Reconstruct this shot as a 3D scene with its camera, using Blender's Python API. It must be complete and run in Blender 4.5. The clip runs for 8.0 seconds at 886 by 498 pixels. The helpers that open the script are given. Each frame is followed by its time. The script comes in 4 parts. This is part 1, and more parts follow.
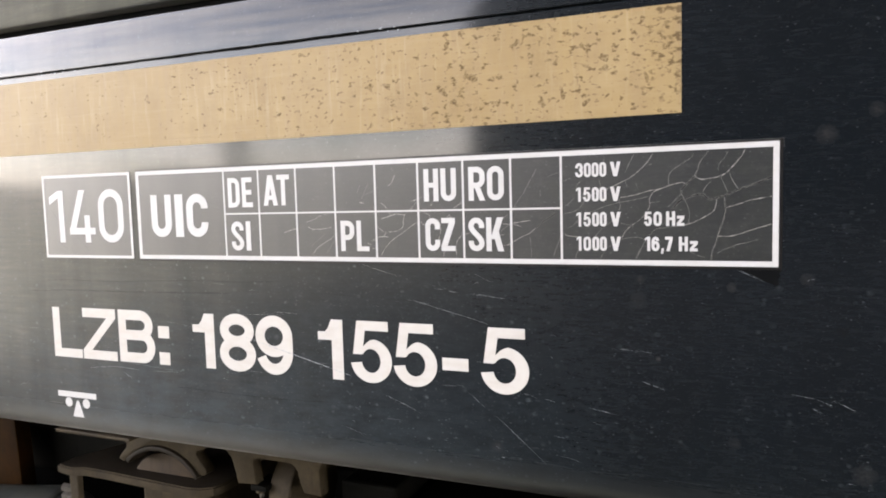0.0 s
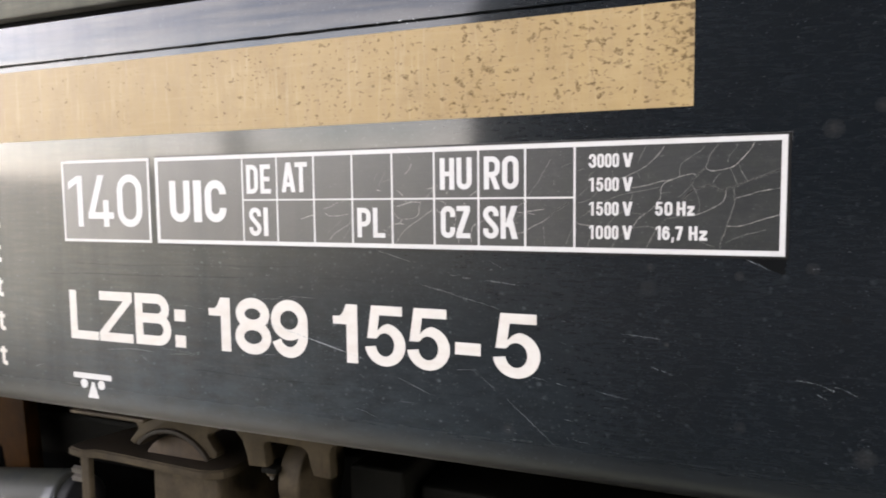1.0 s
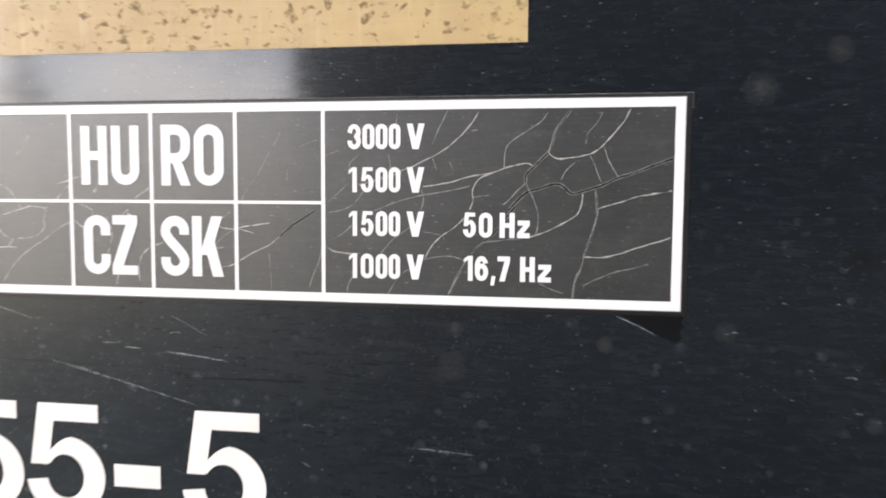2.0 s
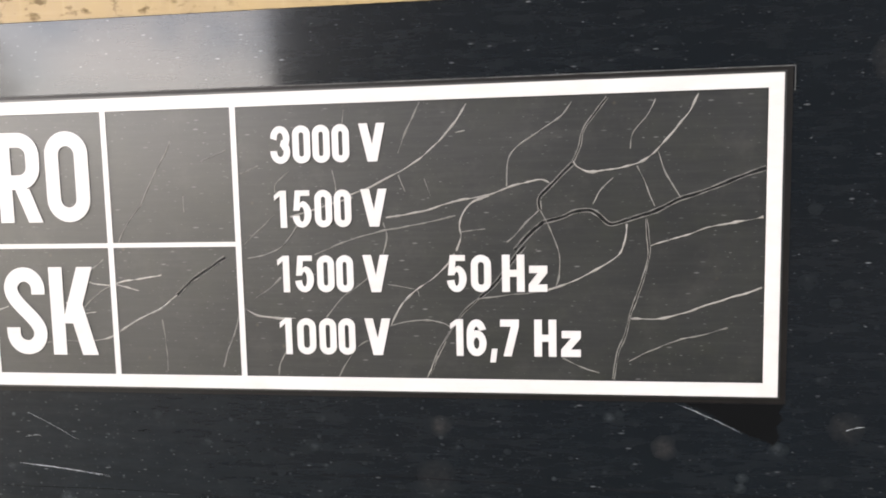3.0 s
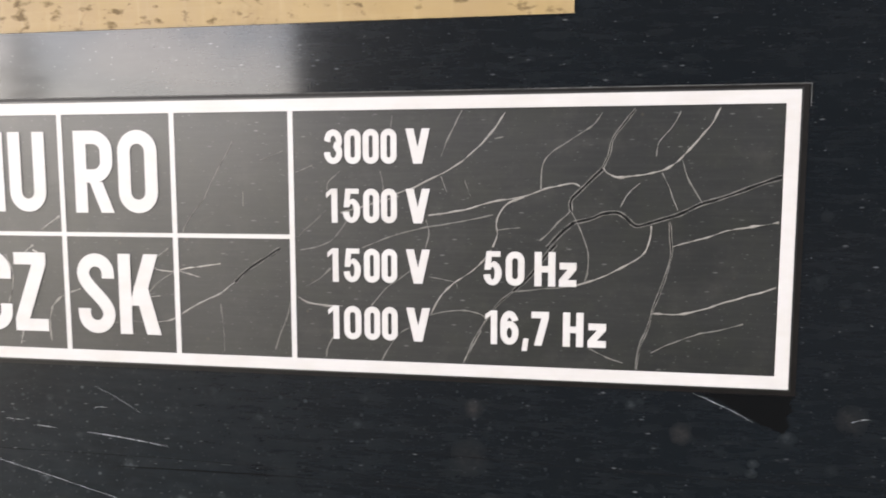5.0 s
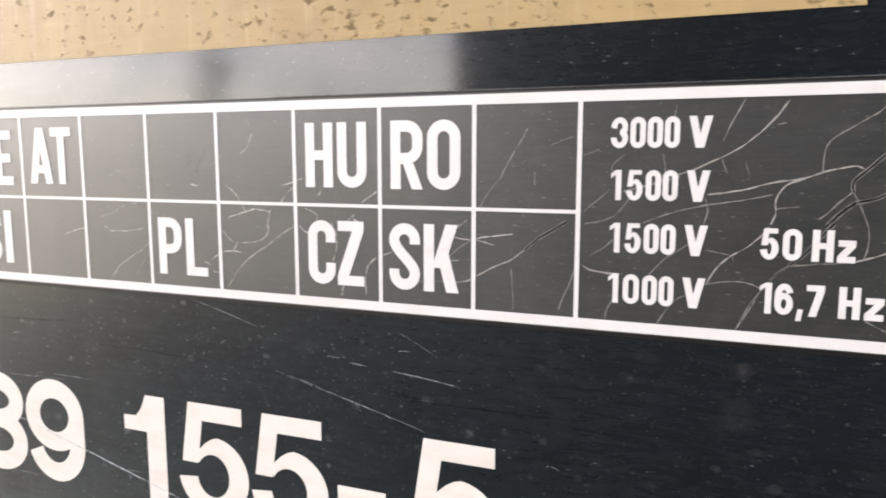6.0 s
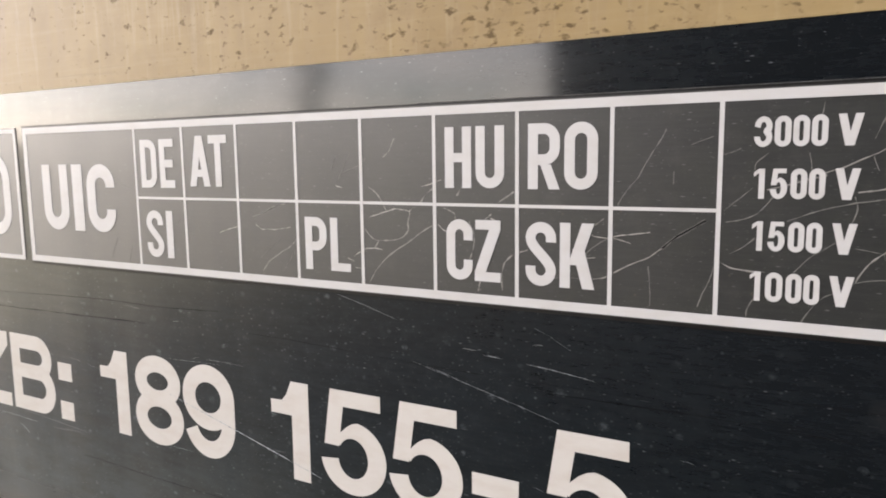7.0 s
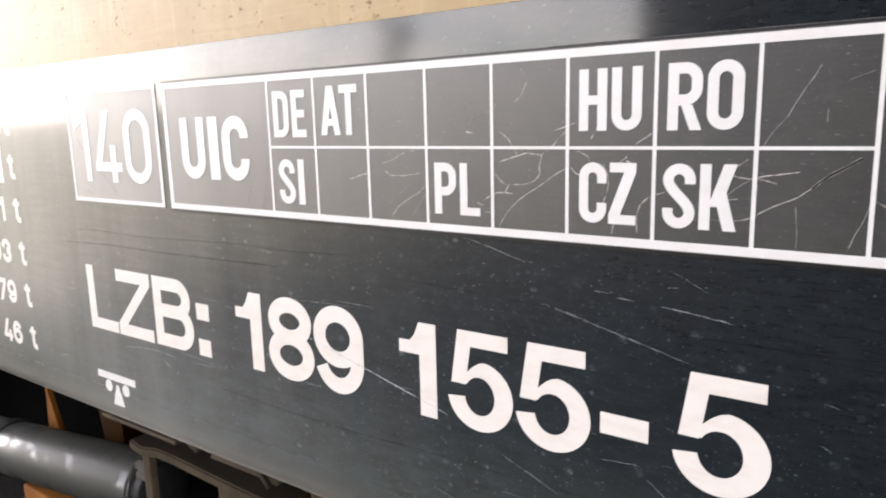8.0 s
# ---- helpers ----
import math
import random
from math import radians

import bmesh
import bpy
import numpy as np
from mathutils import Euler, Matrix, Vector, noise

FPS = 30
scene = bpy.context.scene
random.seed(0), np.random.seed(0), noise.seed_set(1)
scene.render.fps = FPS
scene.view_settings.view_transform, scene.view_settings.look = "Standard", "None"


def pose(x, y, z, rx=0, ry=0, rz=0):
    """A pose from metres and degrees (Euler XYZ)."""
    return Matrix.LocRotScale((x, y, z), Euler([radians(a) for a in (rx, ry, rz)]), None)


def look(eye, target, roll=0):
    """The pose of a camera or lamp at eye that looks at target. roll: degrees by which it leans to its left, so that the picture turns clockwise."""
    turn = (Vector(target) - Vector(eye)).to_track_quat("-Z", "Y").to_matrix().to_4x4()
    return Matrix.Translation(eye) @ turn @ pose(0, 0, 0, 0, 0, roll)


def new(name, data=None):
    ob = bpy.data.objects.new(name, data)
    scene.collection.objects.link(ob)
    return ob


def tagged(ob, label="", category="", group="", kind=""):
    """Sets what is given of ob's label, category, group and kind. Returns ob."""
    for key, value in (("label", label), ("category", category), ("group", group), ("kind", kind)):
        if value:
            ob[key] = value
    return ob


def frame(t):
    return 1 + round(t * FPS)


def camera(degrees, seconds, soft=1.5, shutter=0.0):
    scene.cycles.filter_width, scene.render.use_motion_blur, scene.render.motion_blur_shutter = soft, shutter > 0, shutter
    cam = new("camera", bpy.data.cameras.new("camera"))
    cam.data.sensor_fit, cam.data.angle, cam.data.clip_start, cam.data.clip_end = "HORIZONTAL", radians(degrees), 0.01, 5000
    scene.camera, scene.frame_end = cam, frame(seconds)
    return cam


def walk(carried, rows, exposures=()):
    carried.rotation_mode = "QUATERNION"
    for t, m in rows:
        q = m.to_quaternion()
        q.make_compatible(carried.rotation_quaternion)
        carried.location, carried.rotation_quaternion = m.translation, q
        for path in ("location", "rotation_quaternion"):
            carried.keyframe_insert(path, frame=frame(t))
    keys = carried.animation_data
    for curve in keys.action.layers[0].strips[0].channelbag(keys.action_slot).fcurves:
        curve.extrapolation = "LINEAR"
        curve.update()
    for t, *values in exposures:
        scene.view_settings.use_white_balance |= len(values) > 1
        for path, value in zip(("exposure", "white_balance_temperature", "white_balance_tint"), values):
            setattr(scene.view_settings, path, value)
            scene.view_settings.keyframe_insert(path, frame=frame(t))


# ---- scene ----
# ---------------------------------------------------------------- camera
cam = camera(64.56, 8.0, soft=1.85, shutter=0.2)
# seconds, place of the eye, then yaw, pitch and roll; the wall of the locomotive is y = 0
ROWS = [
    (0.0, 0.2798, -1.2311, 1.5315, 22.34, -4.53, 1.55),
    (0.2, 0.2825, -1.2439, 1.5275, 22.09, -4.27, 1.48),
    (0.5, 0.2887, -1.2553, 1.5414, 22.57, -4.69, 1.95),
    (0.8, 0.2760, -1.2789, 1.5165, 24.08, -4.41, 1.14),
    (1.0, 0.2628, -1.2788, 1.5110, 22.21, -4.58, 0.62),
    (1.2, 0.2573, -1.2241, 1.4806, 17.34, -3.44, -0.84),
    (1.3, 0.2445, -1.1800, 1.4507, 13.49, -1.79, -0.97),
    (1.4, 0.2434, -1.1246, 1.4679, 10.63, -3.07, -0.68),
    (1.5, 0.2475, -1.0651, 1.4793, 8.51, -3.74, -0.37),
    (1.6, 0.2406, -1.0027, 1.4833, 7.11, -4.57, -0.47),
    (1.8, 0.2315, -0.8452, 1.4781, 7.41, -4.04, 0.20),
    (1.9, 0.2284, -0.7621, 1.4860, 8.15, -3.50, 0.25),
    (2.0, 0.2231, -0.6826, 1.5025, 8.46, -3.93, -0.38),
    (2.1, 0.2136, -0.6155, 1.5020, 7.59, -3.23, 0.38),
    (2.2, 0.2113, -0.5529, 1.5137, 7.99, -5.30, 1.38),
    (3.3, 0.1945, -0.4488, 1.5380, 6.90, -5.31, 1.01),
    (3.5, 0.1967, -0.4465, 1.5368, 6.97, -5.28, 0.63),
    (4.0, 0.1993, -0.4446, 1.5322, 6.54, -4.78, 0.11),
    (4.2, 0.1976, -0.4528, 1.5358, 6.74, -4.91, -0.08),
    (5.3, 0.1743, -0.5220, 1.5425, 11.53, -6.05, 0.20),
    (5.5, 0.1540, -0.5465, 1.5491, 14.60, -6.86, 0.13),
    (6.0, 0.1061, -0.5934, 1.5433, 21.08, -7.24, -0.04),
    (6.5, 0.0807, -0.6275, 1.5367, 24.83, -6.31, -0.24),
    (7.0, 0.0795, -0.6388, 1.5448, 28.54, -7.18, 0.65),
    (7.5, 0.0726, -0.6542, 1.5517, 31.53, -7.35, 1.30),
    (7.8, 0.0579, -0.6710, 1.5451, 33.49, -9.37, 1.61),
    (8.0, 0.0441, -0.6828, 1.5305, 35.20, -10.34, 1.37),
]
EXPOSURES = [(0.0, 3.06, 7100, 20), (0.5, 3.10, 7100, 20), (1.1, 3.07, 7100, 20), (1.45, 3.56, 6600, 20), (1.8, 3.55, 6700, 20), (2.1, 3.32, 7300, 20), (4.2, 3.34, 7500, 20), (5.5, 3.08, 7300, 20),
             (6.0, 3.18, 7300, 21), (6.5, 2.74, 7350, 21), (7.0, 2.66, 7400, 21), (7.5, 2.86, 7200, 21), (8.0, 3.12, 7100, 22)]
walk(cam, [(t, pose(x, y, z, 90 + pitch, roll, yaw)) for t, x, y, z, yaw, pitch, roll in ROWS], EXPOSURES)

# ---------------------------------------------------------------- daylight
SUN_ELEVATION, SUN_AZIMUTH = 18.0, -66.0      # degrees; azimuth from +y towards +x
world = bpy.data.worlds.new("sky")
scene.world = world
world.use_nodes = True
wn = world.node_tree
sky = wn.nodes.new("ShaderNodeTexSky")
sky.sky_type = "NISHITA"
sky.sun_disc = False
sky.sun_elevation = radians(SUN_ELEVATION)
sky.sun_rotation = radians(SUN_AZIMUTH)
sky.air_density, sky.dust_density, sky.ozone_density = 1.0, 0.6, 1.0
wn.nodes["Background"].inputs[1].default_value = 0.15
# thin broken cloud all over the sky
ways = wn.nodes.new("ShaderNodeTexCoord")
cloud_map = wn.nodes.new("ShaderNodeMapping")
cloud_map.inputs["Scale"].default_value = (1.0, 1.0, 2.6)
wn.links.new(ways.outputs["Generated"], cloud_map.inputs["Vector"])
cloud = wn.nodes.new("ShaderNodeTexNoise")
cloud.inputs["Scale"].default_value, cloud.inputs["Detail"].default_value, cloud.inputs["Roughness"].default_value = 6.5, 6.0, 0.6
wn.links.new(cloud_map.outputs[0], cloud.inputs["Vector"])
wisps = wn.nodes.new("ShaderNodeTexNoise")
wisps.inputs["Scale"].default_value, wisps.inputs["Detail"].default_value, wisps.inputs["Roughness"].default_value = 21.0, 4.0, 0.5
wn.links.new(ways.outputs["Generated"], wisps.inputs["Vector"])
both = wn.nodes.new("ShaderNodeMath")
both.operation = "ADD"
wn.links.new(cloud.outputs["Fac"], both.inputs[0])
wn.links.new(wisps.outputs["Fac"], both.inputs[1])
level = wn.nodes.new("ShaderNodeMapRange")
level.inputs[1].default_value, level.inputs[2].default_value = 0.62, 1.14
wn.links.new(both.outputs[0], level.inputs[0])
haze = wn.nodes.new("ShaderNodeHueSaturation")
haze.inputs["Saturation"].default_value, haze.inputs["Value"].default_value = 0.22, 1.55
wn.links.new(sky.outputs[0], haze.inputs["Color"])
clear = wn.nodes.new("ShaderNodeMix")
clear.data_type, clear.blend_type = "RGBA", "MULTIPLY"
clear.inputs["Factor"].default_value = 1.0
clear.inputs["B"].default_value = (0.76, 0.82, 0.94, 1)
wn.links.new(sky.outputs[0], clear.inputs["A"])
heaven = wn.nodes.new("ShaderNodeMix")
heaven.data_type = "RGBA"
wn.links.new(level.outputs[0], heaven.inputs["Factor"])
wn.links.new(clear.outputs["Result"], heaven.inputs["A"])
wn.links.new(haze.outputs[0], heaven.inputs["B"])
wn.links.new(heaven.outputs["Result"], wn.nodes["Background"].inputs[0])
sun_data = bpy.data.lights.new("sun", "SUN")
sun_data.energy, sun_data.angle, sun_data.color = 2.5, radians(0.6), (1.0, 0.9, 0.76)
sun = new("sun", sun_data)
az, el = radians(SUN_AZIMUTH), radians(SUN_ELEVATION)
sun.matrix_world = look((20 * math.sin(az) * math.cos(el), 20 * math.cos(az) * math.cos(el), 20 * math.sin(el)), (0, 0, 0))

# ---------------------------------------------------------------- materials
class Nodes:
    """A small help to wire a procedural material."""

    def __init__(self, name):
        self.mat = bpy.data.materials.new(name)
        self.mat.use_nodes = True
        self.tree = self.mat.node_tree
        self.bsdf = self.tree.nodes["Principled BSDF"]
        self.where = self.tree.nodes.new("ShaderNodeTexCoord").outputs["Object"]

    def put(self, value, socket):
        if isinstance(value, bpy.types.NodeSocket):
            self.tree.links.new(value, socket)
        else:
            socket.default_value = value

    def stretch(self, sx, sy, sz):
        n = self.tree.nodes.new("ShaderNodeMapping")
        n.inputs["Scale"].default_value = (sx, sy, sz)
        self.tree.links.new(self.where, n.inputs["Vector"])
        return n.outputs[0]

    def noise(self, scale, detail=3.0, rough=0.55, vector=None, distort=0.0):
        n = self.tree.nodes.new("ShaderNodeTexNoise")
        n.inputs["Scale"].default_value, n.inputs["Detail"].default_value = scale, detail
        n.inputs["Roughness"].default_value, n.inputs["Distortion"].default_value = rough, distort
        self.tree.links.new(vector or self.where, n.inputs["Vector"])
        return n.outputs["Fac"]

    def cells(self, scale, vector=None):
        n = self.tree.nodes.new("ShaderNodeTexVoronoi")
        n.inputs["Scale"].default_value = scale
        self.tree.links.new(vector or self.where, n.inputs["Vector"])
        return n.outputs["Distance"], n.outputs["Color"]

    def dashes(self, scale, stretch, keep):
        """Thin short strokes along the sheet, each at its own place."""
        dist, tone = self.cells(scale, self.stretch(stretch, 1, 1))
        return self.math("MULTIPLY", self.ramp(dist, (0.04, 1.0), (0.11, 0.0)), self.ramp(tone, (keep, 0.0), (keep + 0.15, 1.0)))

    def ramp(self, value, *stops):
        n = self.tree.nodes.new("ShaderNodeValToRGB")
        e = n.color_ramp.elements
        while len(e) < len(stops):
            e.new(0.5)
        for at, (place, level) in zip(e, stops):
            at.position = place
            at.color = (*level, 1) if isinstance(level, tuple) else (level, level, level, 1)
        self.tree.links.new(value, n.inputs[0])
        return n.outputs[0]

    def math(self, how, a, b=0.0):
        n = self.tree.nodes.new("ShaderNodeMath")
        n.operation = how
        self.put(a, n.inputs[0]), self.put(b, n.inputs[1])
        return n.outputs[0]

    def mix(self, amount, a, b):
        n = self.tree.nodes.new("ShaderNodeMix")
        n.data_type = "RGBA"
        self.put(amount, n.inputs["Factor"])
        self.put((*a, 1) if isinstance(a, tuple) else a, n.inputs["A"])
        self.put((*b, 1) if isinstance(b, tuple) else b, n.inputs["B"])
        return n.outputs["Result"]

    def axis(self, n):
        s = self.tree.nodes.new("ShaderNodeSeparateXYZ")
        self.tree.links.new(self.where, s.inputs[0])
        return s.outputs[n]

    def span(self, value, low, high, out_low=0.0, out_high=1.0):
        n = self.tree.nodes.new("ShaderNodeMapRange")
        n.inputs[1].default_value, n.inputs[2].default_value = low, high
        n.inputs[3].default_value, n.inputs[4].default_value = out_low, out_high
        self.tree.links.new(value, n.inputs[0])
        return n.outputs[0]

    def blot(self, x, z, radius):
        """A soft round patch about a place of the wall."""
        n = self.tree.nodes.new("ShaderNodeVectorMath")
        n.operation = "DISTANCE"
        self.tree.links.new(self.where, n.inputs[0])
        n.inputs[1].default_value = (x, 0, z + Z0)
        return self.span(n.outputs["Value"], 0.25 * radius, radius, 1.0, 0.0)

    def finish(self, colour, rough, metal=0.0, bump=None, depth=0.001, strength=0.5, ior=1.5, coat=0.0, coat_rough=0.1, dust=0.0):
        self.put((*colour, 1) if isinstance(colour, tuple) else colour, self.bsdf.inputs["Base Color"])
        self.put(rough, self.bsdf.inputs["Roughness"])
        self.bsdf.inputs["Metallic"].default_value = metal
        self.bsdf.inputs["IOR"].default_value = ior
        self.put(coat, self.bsdf.inputs["Coat Weight"]), self.put(coat_rough, self.bsdf.inputs["Coat Roughness"])
        self.bsdf.inputs["Coat IOR"].default_value = 1.53
        # sheen weight; paint and film raise it to stand for glare
        self.put(dust, self.bsdf.inputs["Sheen Weight"])
        self.bsdf.inputs["Sheen Roughness"].default_value = 0.45
        self.bsdf.inputs["Sheen Tint"].default_value = (1.0, 0.95, 0.88, 1)
        if bump is not None:
            n = self.tree.nodes.new("ShaderNodeBump")
            n.inputs["Distance"].default_value, n.inputs["Strength"].default_value = depth, strength
            self.tree.links.new(bump, n.inputs["Height"])
            self.tree.links.new(n.outputs[0], self.bsdf.inputs["Normal"])
        return self.mat


Z0 = 1.40      # height of the bottom of the marking table over the ground


# dried splashes on the side sheet: place along it, height, radius, strength
SPLASHES = ((0.414, 0.206, 0.018, 0.5), (0.480, 0.240, 0.013, 0.5), (0.648, 0.260, 0.016, 0.4), (0.675, 0.179, 0.016, 0.4), (0.473, -0.326, 0.020, 0.5), (0.600, -0.190, 0.018, 0.4), (0.626, -0.027, 0.012, 0.5),
            (0.286, -0.296, 0.012, 0.3), (0.135, -0.024, 0.008, 0.6), (0.280, -0.035, 0.009, 0.6), (0.390, -0.020, 0.012, 0.4), (0.132, -0.060, 0.016, 0.3), (-0.128, -0.348, 0.014, 0.4), (0.164, -0.161, 0.005, 1.0),
            (0.604, 0.124, 0.010, 0.5), (0.544, 0.111, 0.008, 0.6), (0.523, -0.101, 0.009, 0.6), (0.581, -0.051, 0.008, 0.5), (0.620, -0.107, 0.009, 0.4), (0.574, -0.152, 0.011, 0.5), (0.655, -0.183, 0.017, 0.5), (0.554, -0.310, 0.008, 0.6))
# dull black spots of tar on it
TAR = ((0.505, 0.050, 0.016), (0.530, -0.047, 0.014), (0.646, -0.263, 0.012), (0.674, -0.075, 0.010), (0.440, -0.100, 0.010))


def paint_material():
    """Dark blue-grey lacquer: wash streaks, fine specks, mud splashes, road dust along the bottom edge, painted glare.
    """
    m = Nodes("dark_blue_grey_paint")
    streak = m.noise(9, 5, 0.6, m.stretch(1.2, 1, 22))
    fine = m.noise(60, 4, 0.7, m.stretch(0.5, 1, 7))
    cloud = m.noise(4.0, 5, 0.65)
    wear = m.span(m.axis(0), -1.3, 0.35, 1.0, 0.12)
    col = m.mix(m.ramp(cloud, (0.35, 0.0), (0.7, 1.0)), (0.0011, 0.0028, 0.0043), (0.0022, 0.0048, 0.0070))
    col = m.mix(m.math("MULTIPLY", m.math("MULTIPLY", m.ramp(streak, (0.45, 0.0), (0.75, 1.0)), 0.3), wear), col, (0.011, 0.015, 0.017))
    col = m.mix(m.math("MULTIPLY", m.math("MULTIPLY", m.ramp(fine, (0.52, 0.0), (0.78, 1.0)), 0.22), wear), col, (0.020, 0.026, 0.027))
    # thin grey-green wash-down dust in upright bands, paler leftwards to stand for glare
    # (the far lower corner is toned down, a darkening put into the colour)
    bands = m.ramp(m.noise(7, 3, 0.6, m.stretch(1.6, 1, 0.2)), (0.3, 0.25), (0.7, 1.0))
    corner_dim = m.math("SUBTRACT", 1.0, m.math("MULTIPLY", m.math("MULTIPLY", m.span(m.axis(2), Z0 - 0.38, Z0 - 0.18, 1.0, 0.0), m.span(m.axis(0), -1.55, -1.10, 1.0, 0.0)), 0.75))
    bands = m.math("MULTIPLY", bands, corner_dim)
    dust_glare = m.math("MULTIPLY", m.math("MULTIPLY", bands, m.span(m.axis(0), -1.35, -0.45, 1.0, 0.0)), m.ramp(m.noise(14, 5, 0.65, m.stretch(0.5, 1, 6)), (0.3, 0.4), (0.65, 1.0)))
    col = m.mix(m.math("MULTIPLY", dust_glare, 0.9), col, (0.096, 0.089, 0.070))
    # dark hairline runs along the sheet
    run = m.noise(5, 4, 0.7, m.stretch(0.55, 1, 30), 0.6)
    col = m.mix(m.math("MULTIPLY", m.ramp(run, (0.655, 0.0), (0.67, 1.0), (0.69, 0.0)), wear), col, (0.0012, 0.0015, 0.002))
    # fine wash marks along the sheet
    grain = m.noise(46, 7, 0.78, m.stretch(0.45, 1, 3.0))
    col = m.mix(m.math("MULTIPLY", m.math("MULTIPLY", m.ramp(grain, (0.46, 0.0), (0.70, 1.0)), 0.55), wear), col, (0.016, 0.025, 0.030))
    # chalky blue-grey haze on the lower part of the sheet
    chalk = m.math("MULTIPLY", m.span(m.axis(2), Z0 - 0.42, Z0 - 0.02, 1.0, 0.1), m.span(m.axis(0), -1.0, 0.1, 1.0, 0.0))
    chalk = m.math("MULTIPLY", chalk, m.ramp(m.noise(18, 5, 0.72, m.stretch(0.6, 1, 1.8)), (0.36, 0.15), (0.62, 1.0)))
    chalk = m.math("MULTIPLY", chalk, corner_dim)
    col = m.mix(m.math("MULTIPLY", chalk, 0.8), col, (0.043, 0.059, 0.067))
    # soft pale mottling where drops have dried
    mottle = m.math("MULTIPLY", m.ramp(m.noise(60, 4, 0.6, m.stretch(0.9, 1, 1)), (0.5, 0.0), (0.85, 1.0)), m.ramp(m.noise(5, 3, 0.6), (0.35, 0.3), (0.6, 1.0)))
    col = m.mix(m.math("MULTIPLY", m.math("MULTIPLY", mottle, 0.35), wear), col, (0.060, 0.070, 0.073))
    # pale specks of several sizes, thick in places
    patch = m.ramp(m.noise(9, 4, 0.65), (0.36, 0.20), (0.62, 1.0))
    patch = m.math("MULTIPLY", patch, m.math("MULTIPLY", m.span(m.axis(0), -0.7, 0.3, 1.0, 0.3), m.span(m.axis(2), Z0 + 0.0, Z0 + 0.2, 1.0, 0.2)))
    spray = m.ramp(m.noise(230, 5, 0.7, m.stretch(0.7, 1, 1)), (0.42, 0.1), (0.60, 1.0))
    for scale, keep, size, weight in ((240, 0.66, 0.24, 0.60), (110, 0.66, 0.19, 0.75), (52, 0.62, 0.20, 0.75), (30, 0.64, 0.17, 0.70)):
        dist, tone = m.cells(scale, m.stretch(0.8, 1, 1))
        speck = m.math("MULTIPLY", m.ramp(dist, (size * 0.15, 1.0), (size, 0.0)), m.ramp(tone, (keep, 0.0), (keep + 0.15, 1.0)))
        col = m.mix(m.math("MULTIPLY", m.math("MULTIPLY", m.math("MULTIPLY", speck, spray), patch), weight), col, (0.20, 0.235, 0.24))
    # short rub marks along the sheet
    rubbed = m.ramp(m.noise(13, 4, 0.65), (0.34, 0.25), (0.60, 1.0))
    col = m.mix(m.math("MULTIPLY", m.math("MULTIPLY", m.dashes(330, 0.30, 0.42), rubbed), 0.75), col, (0.19, 0.205, 0.21))
    col = m.mix(m.math("MULTIPLY", m.math("MULTIPLY", m.dashes(190, 0.26, 0.58), rubbed), 0.75), col, (0.19, 0.205, 0.21))
    col = m.mix(m.math("MULTIPLY", m.math("MULTIPLY", m.dashes(560, 0.30, 0.25), rubbed), 0.6), col, (0.16, 0.175, 0.18))
    col = m.mix(m.math("MULTIPLY", m.ramp(m.noise(70, 6, 0.75, m.stretch(0.4, 1, 2.2)), (0.48, 0.0), (0.74, 1.0)), 0.22), col, (0.026, 0.030, 0.032))
    # larger dried splashes
    ragged = m.ramp(m.noise(45, 3, 0.6), (0.30, 0.45), (0.62, 1.0))
    for x, z, radius, weight in SPLASHES:
        col = m.mix(m.math("MULTIPLY", m.math("MULTIPLY", m.math("MULTIPLY", m.blot(x, z, radius), ragged), m.math("ADD", spray, 0.2)), 0.45 * weight), col, (0.095, 0.088, 0.080))
    for x, z, radius in TAR:
        col = m.mix(m.math("MULTIPLY", m.math("MULTIPLY", m.blot(x, z, radius), ragged), 0.9), col, (0.0005, 0.0006, 0.0007))
    # road dust on the rolled bottom edge
    dust = m.span(m.math("ADD", m.axis(2), m.math("MULTIPLY", m.math("SUBTRACT", m.noise(24, 5, 0.7, m.stretch(0.6, 1, 1)), 0.5), 0.022)), Z0 - 0.450, Z0 - 0.365, 1.0, 0.0)
    dust = m.math("MULTIPLY", dust, m.span(m.axis(0), -0.6, 0.3, 1.0, 0.35))
    col = m.mix(m.math("MULTIPLY", m.math("POWER", dust, 2.0), 0.9), col, (0.115, 0.095, 0.068))
    film = m.span(m.axis(2), Z0 - 0.05, Z0 + 0.2, 1.0, 0.0)
    gloss = m.math("ADD", m.math("MULTIPLY", m.ramp(streak, (0.3, 0.0), (0.8, 1.0)), 0.05), m.math("MULTIPLY", film, 0.16))
    gloss = m.math("ADD", m.math("ADD", gloss, m.math("MULTIPLY", dust, 0.3)), 0.075)
    bump = m.math("ADD", m.noise(420, 2, 0.5, m.stretch(0.35, 1, 1)), m.math("MULTIPLY", m.noise(2.2, 1), 4.0))
    # sheen grows leftwards: dust that also stands for the veil of glare
    dusty = m.math("MULTIPLY", m.span(m.axis(0), -1.5, 0.0, 0.42, 0.0), m.math("MULTIPLY", corner_dim, m.math("ADD", 0.6, m.math("MULTIPLY", bands, 0.4))))
    return m.finish(col, 0.34, 0.0, bump, 0.0004, 0.03, 1.22, 1.0, gloss, dusty)


